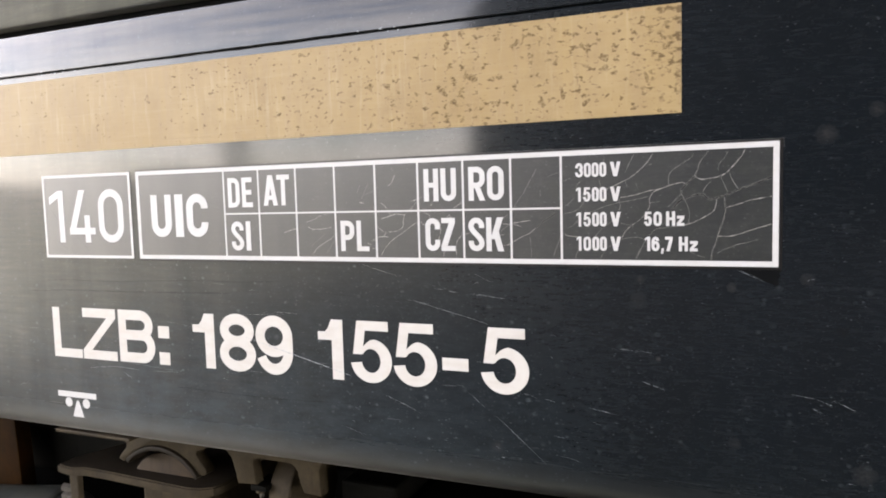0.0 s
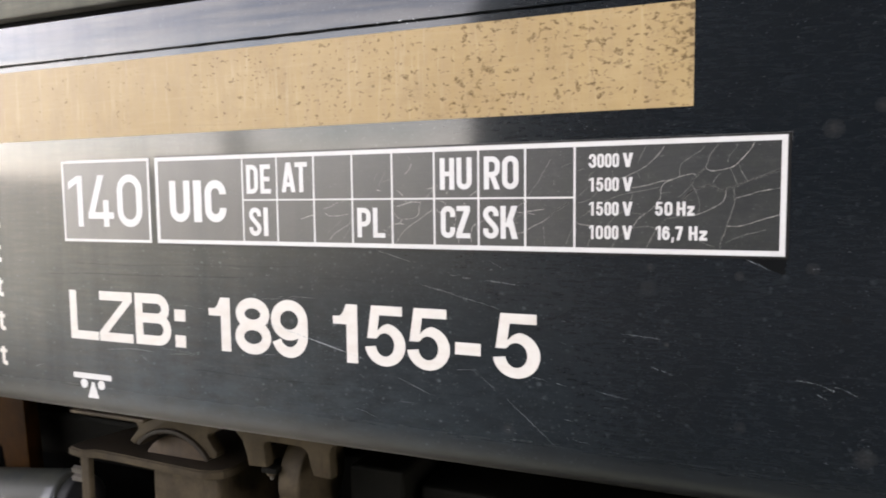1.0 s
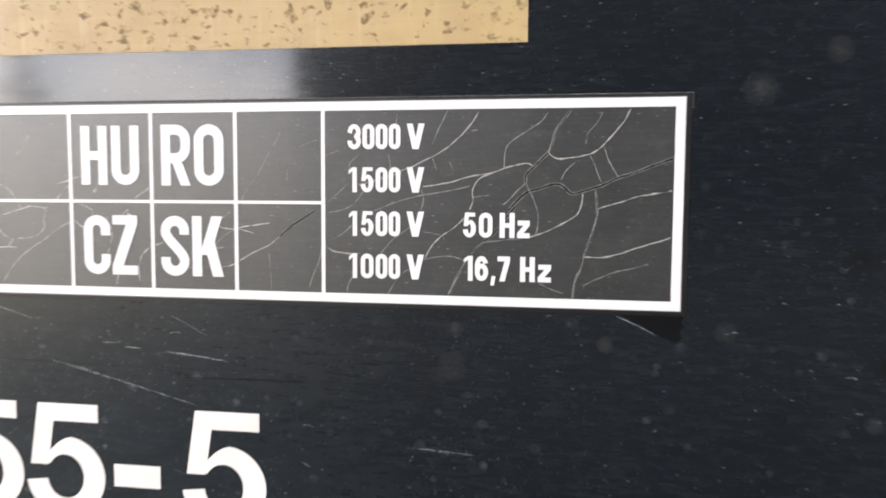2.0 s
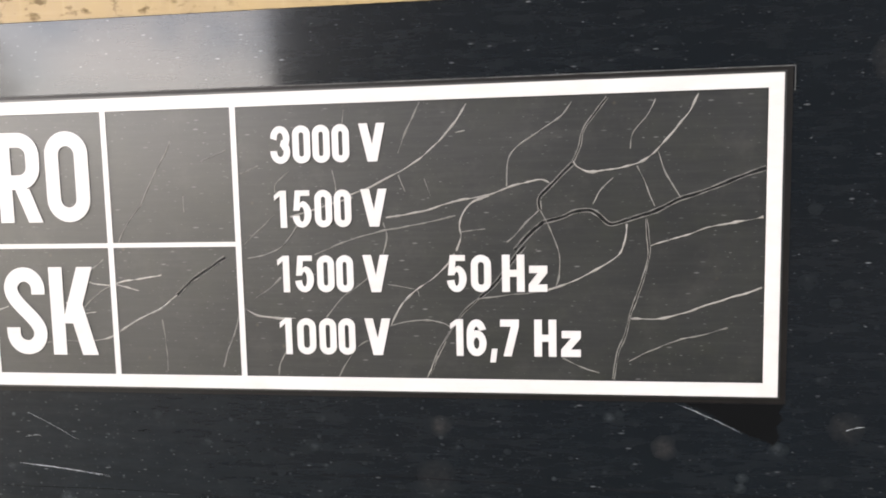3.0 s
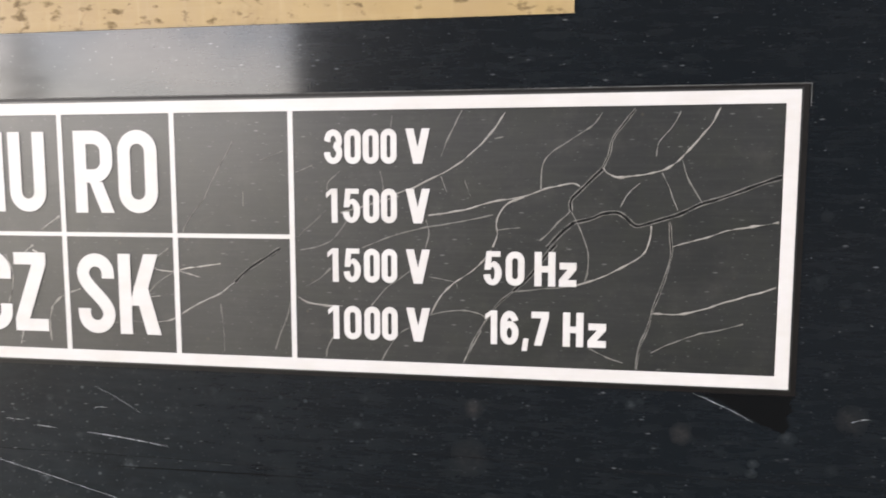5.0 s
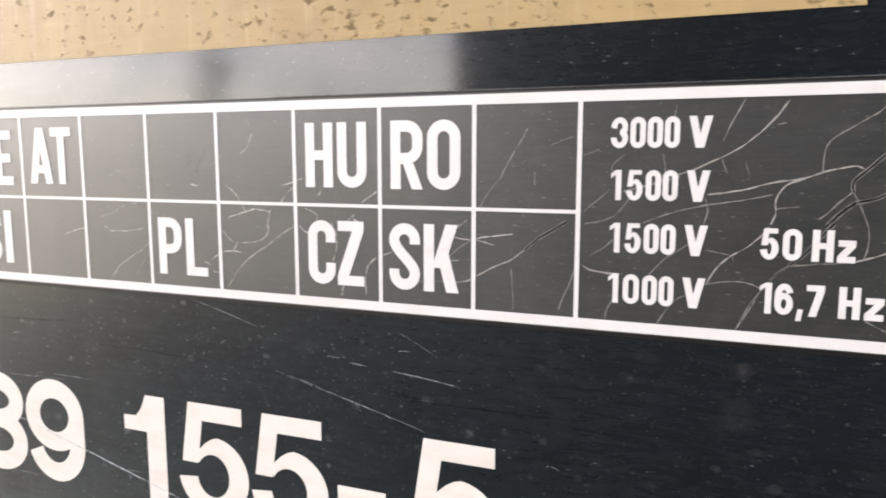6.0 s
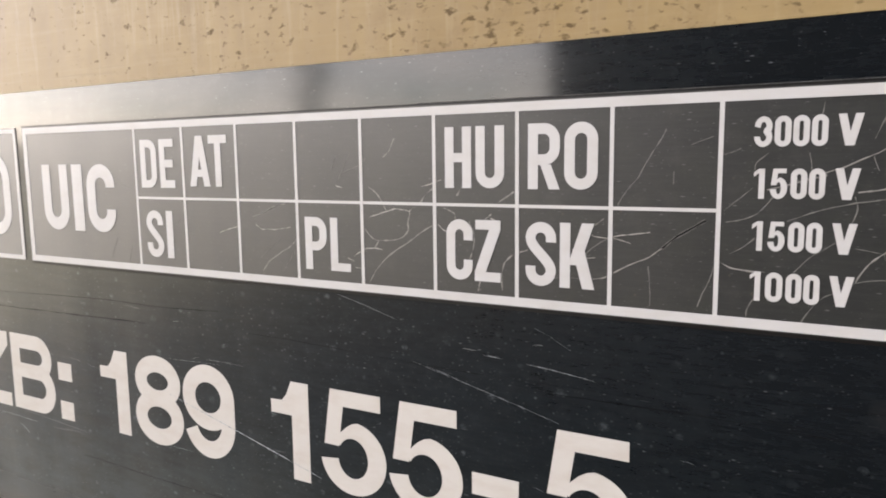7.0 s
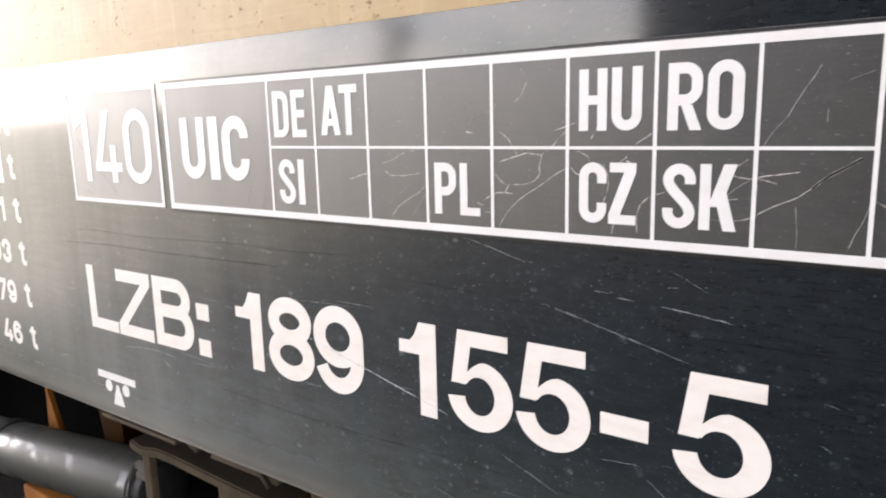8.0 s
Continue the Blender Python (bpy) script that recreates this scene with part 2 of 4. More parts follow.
def gold_material():
    """Pale golden-yellow stripe, chipped and stained, with faint wash runs."""
    m = Nodes("golden_stripe_paint")
    cloud = m.noise(5, 4, 0.6)
    drip = m.noise(16, 4, 0.6, m.stretch(2.6, 1, 0.18))
    pale = m.noise(30, 3, 0.6, m.stretch(2.4, 1, 0.22))
    streak = m.noise(10, 5, 0.6, m.stretch(0.8, 1, 14))
    col = m.mix(m.ramp(cloud, (0.3, 0.0), (0.7, 1.0)), (0.325, 0.222, 0.095), (0.385, 0.278, 0.134))
    col = m.mix(m.math("MULTIPLY", m.ramp(drip, (0.45, 0.0), (0.7, 1.0)), 0.5), col, (0.33, 0.235, 0.13))
    col = m.mix(m.math("MULTIPLY", m.ramp(pale, (0.55, 0.0), (0.72, 1.0)), 0.35), col, (0.50, 0.40, 0.24))
    col = m.mix(m.math("MULTIPLY", m.ramp(streak, (0.5, 0.0), (0.75, 1.0)), 0.16), col, (0.50, 0.405, 0.24))
    stain = m.noise(7, 4, 0.6, m.stretch(1.3, 1, 0.9))
    col = m.mix(m.math("MULTIPLY", m.ramp(stain, (0.48, 0.0), (0.72, 1.0)), 0.4), col, (0.25, 0.17, 0.085))
    thin = m.noise(6, 4, 0.65, m.stretch(0.5, 1, 26), 0.5)
    col = m.mix(m.math("MULTIPLY", m.ramp(thin, (0.66, 0.0), (0.70, 1.0), (0.73, 0.0)), 0.35), col, (0.20, 0.14, 0.08))
    # chips and dirt marks gather towards the end of the stripe
    where = m.math("ADD", m.span(m.axis(0), -1.3, -0.15, -0.085, 0.028), m.math("MULTIPLY", m.math("SUBTRACT", m.noise(7, 2), 0.5), 0.26))
    chips = m.noise(105, 3, 0.55, m.stretch(0.65, 1, 1.1), 0.15)
    chips = m.ramp(m.math("ADD", chips, where), (0.595, 0.0), (0.70, 1.0))
    dots = m.noise(52, 2, 0.5, m.stretch(0.85, 1, 1.0), 0.4)
    dots = m.ramp(m.math("ADD", dots, m.math("MULTIPLY", where, 0.6)), (0.63, 0.0), (0.69, 1.0))
    dust = m.ramp(m.math("ADD", m.noise(20, 5, 0.65, m.stretch(0.7, 1, 1.2)), where), (0.50, 0.0), (0.78, 1.0))
    grain = m.ramp(m.noise(200, 3, 0.6), (0.36, 0.3), (0.6, 1.0))
    col = m.mix(m.math("MULTIPLY", m.math("MULTIPLY", dust, grain), 0.32), col, (0.17, 0.105, 0.045))
    chips = m.math("MAXIMUM", chips, m.math("MULTIPLY", dots, grain))
    col = m.mix(m.math("MULTIPLY", chips, 0.75), col, (0.074, 0.043, 0.012))
    rough = m.math("ADD", 0.40, m.math("MULTIPLY", chips, 0.3))
    return m.finish(col, rough, 0.0, m.math("ADD", m.math("MULTIPLY", streak, 0.4), m.math("MULTIPLY", chips, -1.0)), 0.0005, 0.2, 1.36)


def film_material():
    """Weathered black film: fine rub marks along it, faint clouds of dirt, specks of rust."""
    m = Nodes("aged_black_film")
    smear = m.noise(14, 4, 0.6, m.stretch(0.7, 1, 1.4))
    col = m.mix(m.ramp(smear, (0.3, 0.0), (0.7, 1.0)), (0.0046, 0.0064, 0.0060), (0.0088, 0.0108, 0.0098))
    grain = m.noise(70, 7, 0.75, m.stretch(0.22, 1, 4.0))
    col = m.mix(m.math("MULTIPLY", m.ramp(grain, (0.44, 0.0), (0.72, 1.0)), 0.5), col, (0.032, 0.033, 0.030))
    col = m.mix(m.math("MULTIPLY", m.ramp(m.noise(26, 5, 0.7), (0.45, 0.0), (0.70, 1.0)), 0.5), col, (0.019, 0.022, 0.014))
    rubbed = m.ramp(m.noise(16, 4, 0.65), (0.34, 0.3), (0.60, 1.0))
    col = m.mix(m.math("MULTIPLY", m.math("MULTIPLY", m.dashes(330, 0.30, 0.36), rubbed), 0.75), col, (0.20, 0.20, 0.19))
    col = m.mix(m.math("MULTIPLY", m.math("MULTIPLY", m.dashes(180, 0.26, 0.58), rubbed), 0.75), col, (0.20, 0.20, 0.19))
    col = m.mix(m.math("MULTIPLY", m.math("MULTIPLY", m.dashes(560, 0.30, 0.2), rubbed), 0.6), col, (0.18, 0.18, 0.17))
    cloud = m.noise(38, 5, 0.7)
    col = m.mix(m.math("MULTIPLY", m.ramp(cloud, (0.52, 0.0), (0.74, 1.0)), 0.28), col, (0.060, 0.058, 0.050))
    # the dust of the sheet round it, with glare painted in towards the left
    dust_glare = m.math("MULTIPLY", m.ramp(m.noise(7, 3, 0.6, m.stretch(1.6, 1, 0.2)), (0.3, 0.5), (0.7, 1.0)), m.math("POWER", m.span(m.axis(0), -1.25, 0.26, 1.0, 0.0), 1.4))
    col = m.mix(m.math("MULTIPLY", dust_glare, 0.85), col, (0.118, 0.106, 0.086))
    dist, tone = m.cells(60)
    speck = m.math("MULTIPLY", m.ramp(dist, (0.02, 1.0), (0.10, 0.0)), m.ramp(tone, (0.80, 0.0), (0.92, 1.0)))
    col = m.mix(m.math("MULTIPLY", speck, 0.5), col, (0.12, 0.09, 0.055))
    rough = m.math("ADD", 0.40, m.math("MULTIPLY", smear, 0.12))
    # the sheen gradient along x imitates a haze of glare
    return m.finish(col, rough, 0.0, m.noise(30, 3, 0.6), 0.0003, 0.10, 1.62, 0.2, 0.2, m.span(m.axis(0), -1.3, 0.3, 0.95, 0.01))


def white_material(name, base, dirt, amount):
    m = Nodes(name)
    smear = m.noise(22, 4, 0.6, m.stretch(1, 1, 2.5))
    col = m.mix(m.math("MULTIPLY", m.ramp(smear, (0.45, 0.0), (0.75, 1.0)), amount), base, dirt)
    dist, tone = m.cells(130)
    spot = m.math("MULTIPLY", m.ramp(dist, (0.05, 1.0), (0.2, 0.0)), m.ramp(tone, (0.88, 0.0), (0.92, 1.0)))
    col = m.mix(m.math("MULTIPLY", spot, 0.25), col, (0.42, 0.36, 0.28))
    return m.finish(col, 0.42, 0.0, m.noise(300, 2), 0.0003, 0.15)


def dusty_steel(name, dark, pale, scale=9.0, ior=1.3):
    """Painted steel under a coat of brake dust, streaked and chipped to a rusty ground."""
    m = Nodes(name)
    cloud = m.noise(scale, 5, 0.65)
    fine = m.noise(scale * 11, 3, 0.6)
    col = m.mix(m.ramp(cloud, (0.3, 0.0), (0.72, 1.0)), dark, pale)
    run = m.noise(scale * 3, 4, 0.6, m.stretch(2.0, 2.0, 0.4))
    col = m.mix(m.math("MULTIPLY", m.ramp(run, (0.5, 0.0), (0.75, 1.0)), 0.4), col, tuple(0.6 * c for c in dark))
    col = m.mix(m.math("MULTIPLY", m.ramp(fine, (0.5, 0.0), (0.8, 1.0)), 0.35), col, tuple(0.5 * c for c in dark))
    chip = m.ramp(m.noise(scale * 5, 4, 0.65), (0.63, 0.0), (0.70, 1.0))
    col = m.mix(m.math("MULTIPLY", chip, 0.45), col, (pale[0] * 0.9, pale[1] * 0.62, pale[2] * 0.45))
    return m.finish(col, m.math("ADD", 0.5, m.math("MULTIPLY", cloud, 0.3)), 0.0, m.math("ADD", cloud, fine), 0.0015, 0.3, ior)


def plain_rough(name, a, b, scale, rough=0.85, depth=0.01, ior=1.3):
    m = Nodes(name)
    n1, n2 = m.noise(scale, 5, 0.6), m.noise(scale * 7, 4, 0.6)
    col = m.mix(m.ramp(n1, (0.3, 0.0), (0.7, 1.0)), a, b)
    col = m.mix(m.math("MULTIPLY", n2, 0.4), col, tuple(0.45 * c for c in a))
    return m.finish(col, rough, 0.0, n2, depth, 0.5, ior)


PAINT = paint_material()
GOLD = gold_material()
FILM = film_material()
WHITE = white_material("white_film", (0.575, 0.563, 0.54), (0.50, 0.47, 0.42), 0.5)
CREAM = white_material("white_paint_lettering", (0.60, 0.567, 0.515), (0.52, 0.455, 0.39), 0.6)
PINK = white_material("bleached_pink_field", (0.72, 0.60, 0.58), (0.62, 0.45, 0.42), 0.7)
RED = white_material("faded_red_figure", (0.52, 0.14, 0.12), (0.5, 0.28, 0.24), 0.6)
FILM_EDGE = plain_rough("bare_film_edge", (0.006, 0.0054, 0.0050), (0.012, 0.0105, 0.0095), 60, 0.42, 0.0003, 1.36)
DUSTY_GLUE = plain_rough("dusty_glue_line", (0.03, 0.03, 0.03), (0.16, 0.16, 0.155), 90, 0.6, 0.0003, 1.4)
RESIDUE = Nodes("glue_residue").finish((0.0028, 0.0032, 0.0035), 0.4, 0.0, None, 0.001, 0.1, 1.25)
# near-black that puts the shade under the locomotive into the colour
SHADE_BLACK = plain_rough("shade_black", (0.0012, 0.0012, 0.0011), (0.0030, 0.0029, 0.0026), 6, 0.95, 0.004, 1.08)
SEAL = plain_rough("black_joint_sealant", (0.004, 0.004, 0.0045), (0.008, 0.008, 0.008), 60, 0.8, 0.001, 1.12)
CRACK_PALE = plain_rough("pale_crack_edge", (0.21, 0.200, 0.178), (0.33, 0.316, 0.282), 120, 0.6, 0.0004, 1.5)
CRACK_BRIGHT = plain_rough("bright_curled_edge", (0.34, 0.325, 0.29), (0.52, 0.50, 0.455), 120, 0.75, 0.0004)
CRACK_FAINT = plain_rough("faint_crack_edge", (0.12, 0.117, 0.104), (0.20, 0.195, 0.172), 120, 0.6, 0.0004, 1.5)
CRACK_DARK = plain_rough("open_crack", (0.0022, 0.0022, 0.0022), (0.005, 0.005, 0.0048), 120, 0.7, 0.0004, 1.35)
WORN_EDGE = plain_rough("worn_primer_edge", (0.030, 0.036, 0.034), (0.075, 0.085, 0.078), 30, 0.7, 0.0004)
SCRATCH = plain_rough("scratched_primer", (0.22, 0.24, 0.25), (0.60, 0.64, 0.64), 160, 0.7, 0.0004)
DUST_STEEL = dusty_steel("brake_dust_steel", (0.028, 0.020, 0.011), (0.080, 0.059, 0.034))
BROWN_STEEL = dusty_steel("rubbed_brown_steel", (0.040, 0.024, 0.012), (0.082, 0.052, 0.028), 12, 1.4)
# dark brown for the lug lip and the shaded top of the stop plate
DARK_BROWN = dusty_steel("dark_brown_coat", (0.012, 0.008, 0.0045), (0.034, 0.024, 0.013), 8, 1.35)
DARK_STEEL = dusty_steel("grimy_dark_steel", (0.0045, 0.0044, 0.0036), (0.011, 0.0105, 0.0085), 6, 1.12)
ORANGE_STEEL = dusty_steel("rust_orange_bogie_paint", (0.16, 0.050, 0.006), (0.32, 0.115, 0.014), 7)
# the same orange darkened, so the gusset's shade is in its colour
SHADED_ORANGE = dusty_steel("shaded_orange_paint", (0.020, 0.008, 0.0015), (0.055, 0.022, 0.004), 7, 1.15)
RUBBER = plain_rough("black_rubber", (0.010, 0.010, 0.011), (0.018, 0.018, 0.018), 30, 0.6, 0.001)


def damper_material():
    """Mid-grey lacquer, wiped to a gloss in blotches, dull with grime between them."""
    m = Nodes("grey_cylinder_paint")
    blot = m.ramp(m.noise(13, 3, 0.5), (0.46, 0.0), (0.66, 1.0))
    fine = m.noise(70, 4, 0.65)
    col = m.mix(blot, (0.036, 0.037, 0.031), (0.026, 0.029, 0.029))
    col = m.mix(m.math("MULTIPLY", m.ramp(fine, (0.5, 0.0), (0.75, 1.0)), 0.2), col, (0.06, 0.054, 0.046))
    return m.finish(col, 0.5, 0.0, fine, 0.0006, 0.1, 1.3, m.math("MULTIPLY", blot, 0.75), 0.22)


DAMPER_GREY = damper_material()
BOLT_STEEL = dusty_steel("zinc_bolt", (0.05, 0.043, 0.034), (0.10, 0.09, 0.075), 40)
BALLAST = plain_rough("weedy_gravel", (0.185, 0.195, 0.130), (0.29, 0.30, 0.215), 9, 0.9, 0.03)
APRON = plain_rough("dark_apron", (0.010, 0.0105, 0.011), (0.019, 0.0195, 0.020), 3, 0.9, 0.01)
CINDER = plain_rough("oily_black_ballast", (0.010, 0.0095, 0.009), (0.022, 0.020, 0.018), 9, 0.95, 0.03, 1.12)
RAIL_STEEL = dusty_steel("oily_rail", (0.012, 0.009, 0.007), (0.026, 0.018, 0.013), 14)
BRICKWORK = plain_rough("sooty_render", (0.006, 0.0072, 0.009), (0.012, 0.0138, 0.016), 1.2, 0.9, 0.01)
ROOFING = plain_rough("dark_roof_felt", (0.04, 0.04, 0.042), (0.07, 0.07, 0.07), 2.0, 0.9, 0.01)
BARK = plain_rough("grey_bark", (0.05, 0.042, 0.034), (0.10, 0.088, 0.072), 6, 0.9, 0.02)
LEAVES = plain_rough("distant_foliage", (0.055, 0.068, 0.038), (0.11, 0.12, 0.065), 0.9, 0.9, 0.05)


# ---------------------------------------------------------------- building helpers
def part(name, bm, material, parent, label=""):
    """One mesh object from a bmesh, under a thing or a part."""
    me = bpy.data.meshes.new(name)
    bmesh.ops.recalc_face_normals(bm, faces=bm.faces)
    bm.to_mesh(me)
    bm.free()
    me.materials.append(material)
    ob = new(name, me)
    ob.parent = parent
    if label:
        ob["label"] = label
    return ob


def smooth(ob, angle=0.6):
    ob.data.shade_smooth()
    ob.data.set_sharp_from_angle(angle=angle)
    return ob


def thing(name, label, category, group="", kind=""):
    return tagged(new(name), label, category, group, kind)


def slab(x0, x1, y0, y1, z0, z1, bevel=0.0, segments=2, bm=None):
    """A box between two corners, heights counted from the table's bottom edge."""
    bm = bm or bmesh.new()
    m = Matrix.Translation(((x0 + x1) / 2, (y0 + y1) / 2, (z0 + z1) / 2 + Z0)) @ Matrix.Diagonal((x1 - x0, y1 - y0, z1 - z0, 1))
    made = bmesh.ops.create_cube(bm, size=1, matrix=m)
    if bevel:
        edges = {e for v in made["verts"] for e in v.link_edges}
        bmesh.ops.bevel(bm, geom=list(edges), offset=bevel, segments=segments, affect="EDGES", profile=0.5)
    return bm


def outline(points, y0, y1, bevel=0.0, bm=None):
    """A plate cut to an outline in x and z, from y0 to y1."""
    bm = bm or bmesh.new()
    face = bm.faces.new([bm.verts.new((x, y0, z + Z0)) for x, z in points])
    more = bmesh.ops.extrude_face_region(bm, geom=[face])
    bmesh.ops.translate(bm, verts=[v for v in more["geom"] if isinstance(v, bmesh.types.BMVert)], vec=(0, y1 - y0, 0))
    if bevel:
        edges = [e for e in bm.edges if abs(e.verts[0].co.y - e.verts[1].co.y) < 1e-6]
        bmesh.ops.bevel(bm, geom=edges, offset=bevel, segments=2, affect="EDGES", profile=0.5)
    return bm


def round_bar(a, b, radius, segments=32, bevel=0.0, bm=None):
    """A cylinder from a to b, heights from the table's bottom edge."""
    bm = bm or bmesh.new()
    a, b = Vector((a[0], a[1], a[2] + Z0)), Vector((b[0], b[1], b[2] + Z0))
    m = Matrix.Translation((a + b) / 2) @ (b - a).to_track_quat("Z", "Y").to_matrix().to_4x4()
    made = bmesh.ops.create_cone(bm, cap_ends=True, segments=segments, radius1=radius, radius2=radius, depth=(b - a).length, matrix=m)
    if bevel:
        way = (b - a).normalized()
        rim = [e for e in {e for v in made["verts"] for e in v.link_edges} if abs((e.verts[0].co - e.verts[1].co).normalized().dot(way)) < 0.5]
        bmesh.ops.bevel(bm, geom=rim, offset=bevel, segments=3, affect="EDGES", profile=0.5)
    return bm


def rolled(profile, x0, x1, steps=1):
    """A sheet with the closed profile (y, z), drawn out along x."""
    bm = bmesh.new()
    rings = []
    for i in range(steps + 1):
        x = x0 + (x1 - x0) * i / steps
        rings.append([bm.verts.new((x, y, z + Z0)) for y, z in profile])
    n = len(profile)
    for a, b in zip(rings, rings[1:]):
        for k in range(n):
            bm.faces.new((a[k], a[(k + 1) % n], b[(k + 1) % n], b[k]))
    bm.faces.new(rings[0][::-1])
    bm.faces.new(rings[-1])
    return bm


def bow(cx, cz, rx, rz, a0, a1, count=14):
    """Points on part of an ellipse, from one angle to another."""
    return [(cx + rx * math.cos(radians(a0 + (a1 - a0) * k / count)), cz + rz * math.sin(radians(a0 + (a1 - a0) * k / count))) for k in range(count + 1)]


def sway(a, b, count=12):
    """A line that leaves a upright and reaches b upright."""
    return [(a[0] + (b[0] - a[0]) * (3 * u * u - 2 * u ** 3), a[1] + (b[1] - a[1]) * u) for u in (k / count for k in range(count + 1))]


class Pen:
    """Draws stencil letters in a box w wide and h high with strokes t thick."""

    def __init__(self, w, h, t):
        self.w, self.h, self.t, self.shapes = w, h, t, []

    def box(self, x0, z0, x1, z1):
        self.shapes.append([[(x0, z0), (x1, z0), (x1, z1), (x0, z1)]])

    def blade(self, x0, z0, x1, z1, wide):
        """A leaning stroke with level ends."""
        self.shapes.append([[(x0, z0), (x0 + wide, z0), (x1 + wide, z1), (x1, z1)]])

    def path(self, points, thick=None, closed=False):
        half = (thick or self.t) / 2
        p = [Vector(q) for q in points]
        p = [q for k, q in enumerate(p) if k == 0 or (q - p[k - 1]).length > 1e-6]
        if closed and (p[0] - p[-1]).length < 1e-6:
            p.pop()
        n, left, right = len(p), [], []
        for k in range(n):
            q = p[k]
            a = (q - p[k - 1]).normalized() if k or closed else (p[1] - q).normalized()
            b = (p[(k + 1) % n] - q).normalized() if k < n - 1 or closed else a
            mid = Vector((-(a.y + b.y), a.x + b.x))
            mid = mid * (2 * half / max(mid.length_squared, 1.0))
            left.append(tuple(q + mid)), right.append(tuple(q - mid))
        ends = range(n if closed else n - 1)
        self.shapes.append([[right[k], right[(k + 1) % n], left[(k + 1) % n], left[k]] for k in ends])

    def band(self, outer, inner):
        self.shapes.append([[inner[k], inner[k + 1], outer[k + 1], outer[k]] for k in range(len(outer) - 1)])

    def draw(self, ch, oval=False):
        w, h, t = self.w, self.h, self.t
        e, m, right, top = t / 2, w / 2, w - t / 2, h - t / 2
        rx = m - e
        ry = rx if not oval else rx * 1.12
        if ch in "0O":
            r = min(ry, h * 0.5 - e)
            self.path(bow(m, top - r, rx, r, 0, 180) + bow(m, e + r, rx, r, 180, 360), closed=True)
        elif ch == "C":
            self.path([(right, h * 0.66)] + bow(m, top - ry, rx, ry, 0, 180) + bow(m, e + ry, rx, ry, 180, 360) + [(right, h * 0.34)])
        elif ch == "U":
            self.path([(e, h), (e, e + ry)] + bow(m, e + ry, rx, ry, 180, 360) + [(right, h)])
        elif ch == "I":
            self.box(0, 0, w, h)
        elif ch == "D":
            r = rx * 1.05
            self.box(0, 0, t, h), self.path([(e, top), (right - r, top)] + bow(right - r, top - r, r, r, 90, 0) + bow(right - r, e + r, r, r, 0, -90) + [(e, e)])
        elif ch == "E":
            self.box(0, 0, t, h), self.box(t, 0, w, t), self.box(t, h - t, w * 0.97, h), self.box(t, h * 0.5 - e, w * 0.9, h * 0.5 + e)
        elif ch == "L":
            self.box(0, 0, t, h), self.box(t, 0, w, t * 0.92)
        elif ch == "T":
            self.box(0, h - t, w, h), self.box(m - e, 0, m + e, h - t)
        elif ch == "H":
            self.box(0, 0, t, h), self.box(w - t, 0, w, h), self.box(t, h * 0.5 - e * 0.9, w - t, h * 0.5 + e * 0.9)
        elif ch in "PR":
            low = h * 0.45
            r = (top - low - e) / 2 + e * 0.5
            r = min(r, rx)
            self.box(0, 0, t, h)
            self.path([(t, top), (right - r, top)] + bow(right - r, top - r, r, r, 90, 0) + bow(right - r, low + r, r, r, 0, -90) + [(t, low)])
            if ch == "R":
                self.blade(w - t * 1.04, 0, m - e * 0.7, low - e * 0.9, t * 1.05)
        elif ch == "B":
            mid = h * 0.525
            self.box(0, 0, t, h)
            r1, r2 = (top - mid) / 2, (mid - e) / 2
            self.path([(t, top), (right - r1 * 1.1 - w * 0.04, top)] + bow(right - r1 * 1.1 - w * 0.04, top - r1, r1 * 1.1, r1, 90, -90) + [(t, mid)])
            self.path([(t, mid), (right - r2, mid)] + bow(right - r2, mid - r2, r2, r2, 90, -90) + [(t, e)])
        elif ch == "A":
            k = t * 1.06
            self.blade(0, 0, m - k * 0.55, h, k), self.blade(w - k, 0, m - k * 0.45, h, k), self.box(w * 0.26, h * 0.19, w * 0.74, h * 0.19 + t * 0.9)
        elif ch == "V":
            k = t * 1.1
            self.blade(m - k * 0.55, 0, 0, h, k), self.blade(m - k * 0.45, 0, w - k, h, k)
        elif ch == "K":
            k = t * 1.15
            self.box(0, 0, t, h), self.blade(t * 0.8, h * 0.36, w - k * 1.08, h, k), self.blade(w - k, 0, w * 0.36, h * 0.60, k)
        elif ch in "Zz":
            k = t * 1.22
            self.box(0, 0, w, t * 0.95), self.box(w * 0.03, h - t * 0.95, w, h), self.blade(0, t * 0.95, w - k, h - t * 0.95, k)
        elif ch == "S":
            self.path([(right, h * 0.69)] + bow(m, top - ry, rx, ry, 0, 180) + sway((e, max(top - ry, h * 0.67)), (right, min(e + ry, h * 0.33))) + bow(m, e + ry, rx, ry, 0, -180) + [(e, h * 0.31)])
        elif ch == "1" and oval:
            self.box(w - t * 1.12, 0, w, h)
            self.shapes.append([[(0, h * 0.655), (w - t * 1.12, h * 0.655), (w - t * 1.12, h * 0.80), (0, h * 0.79)], [(w * 0.30, h * 0.797), (w - t * 1.12, h * 0.80), (w - t * 1.12, h), (w * 0.42, h * 0.86)]])
        elif ch == "1":
            self.box(w - t, 0, w, h), self.shapes.append([[(0, h * 0.73), (w - t, h * 0.86), (w - t, h), (0, h * 0.88)]])
        elif ch == "4":
            k = t * 1.15
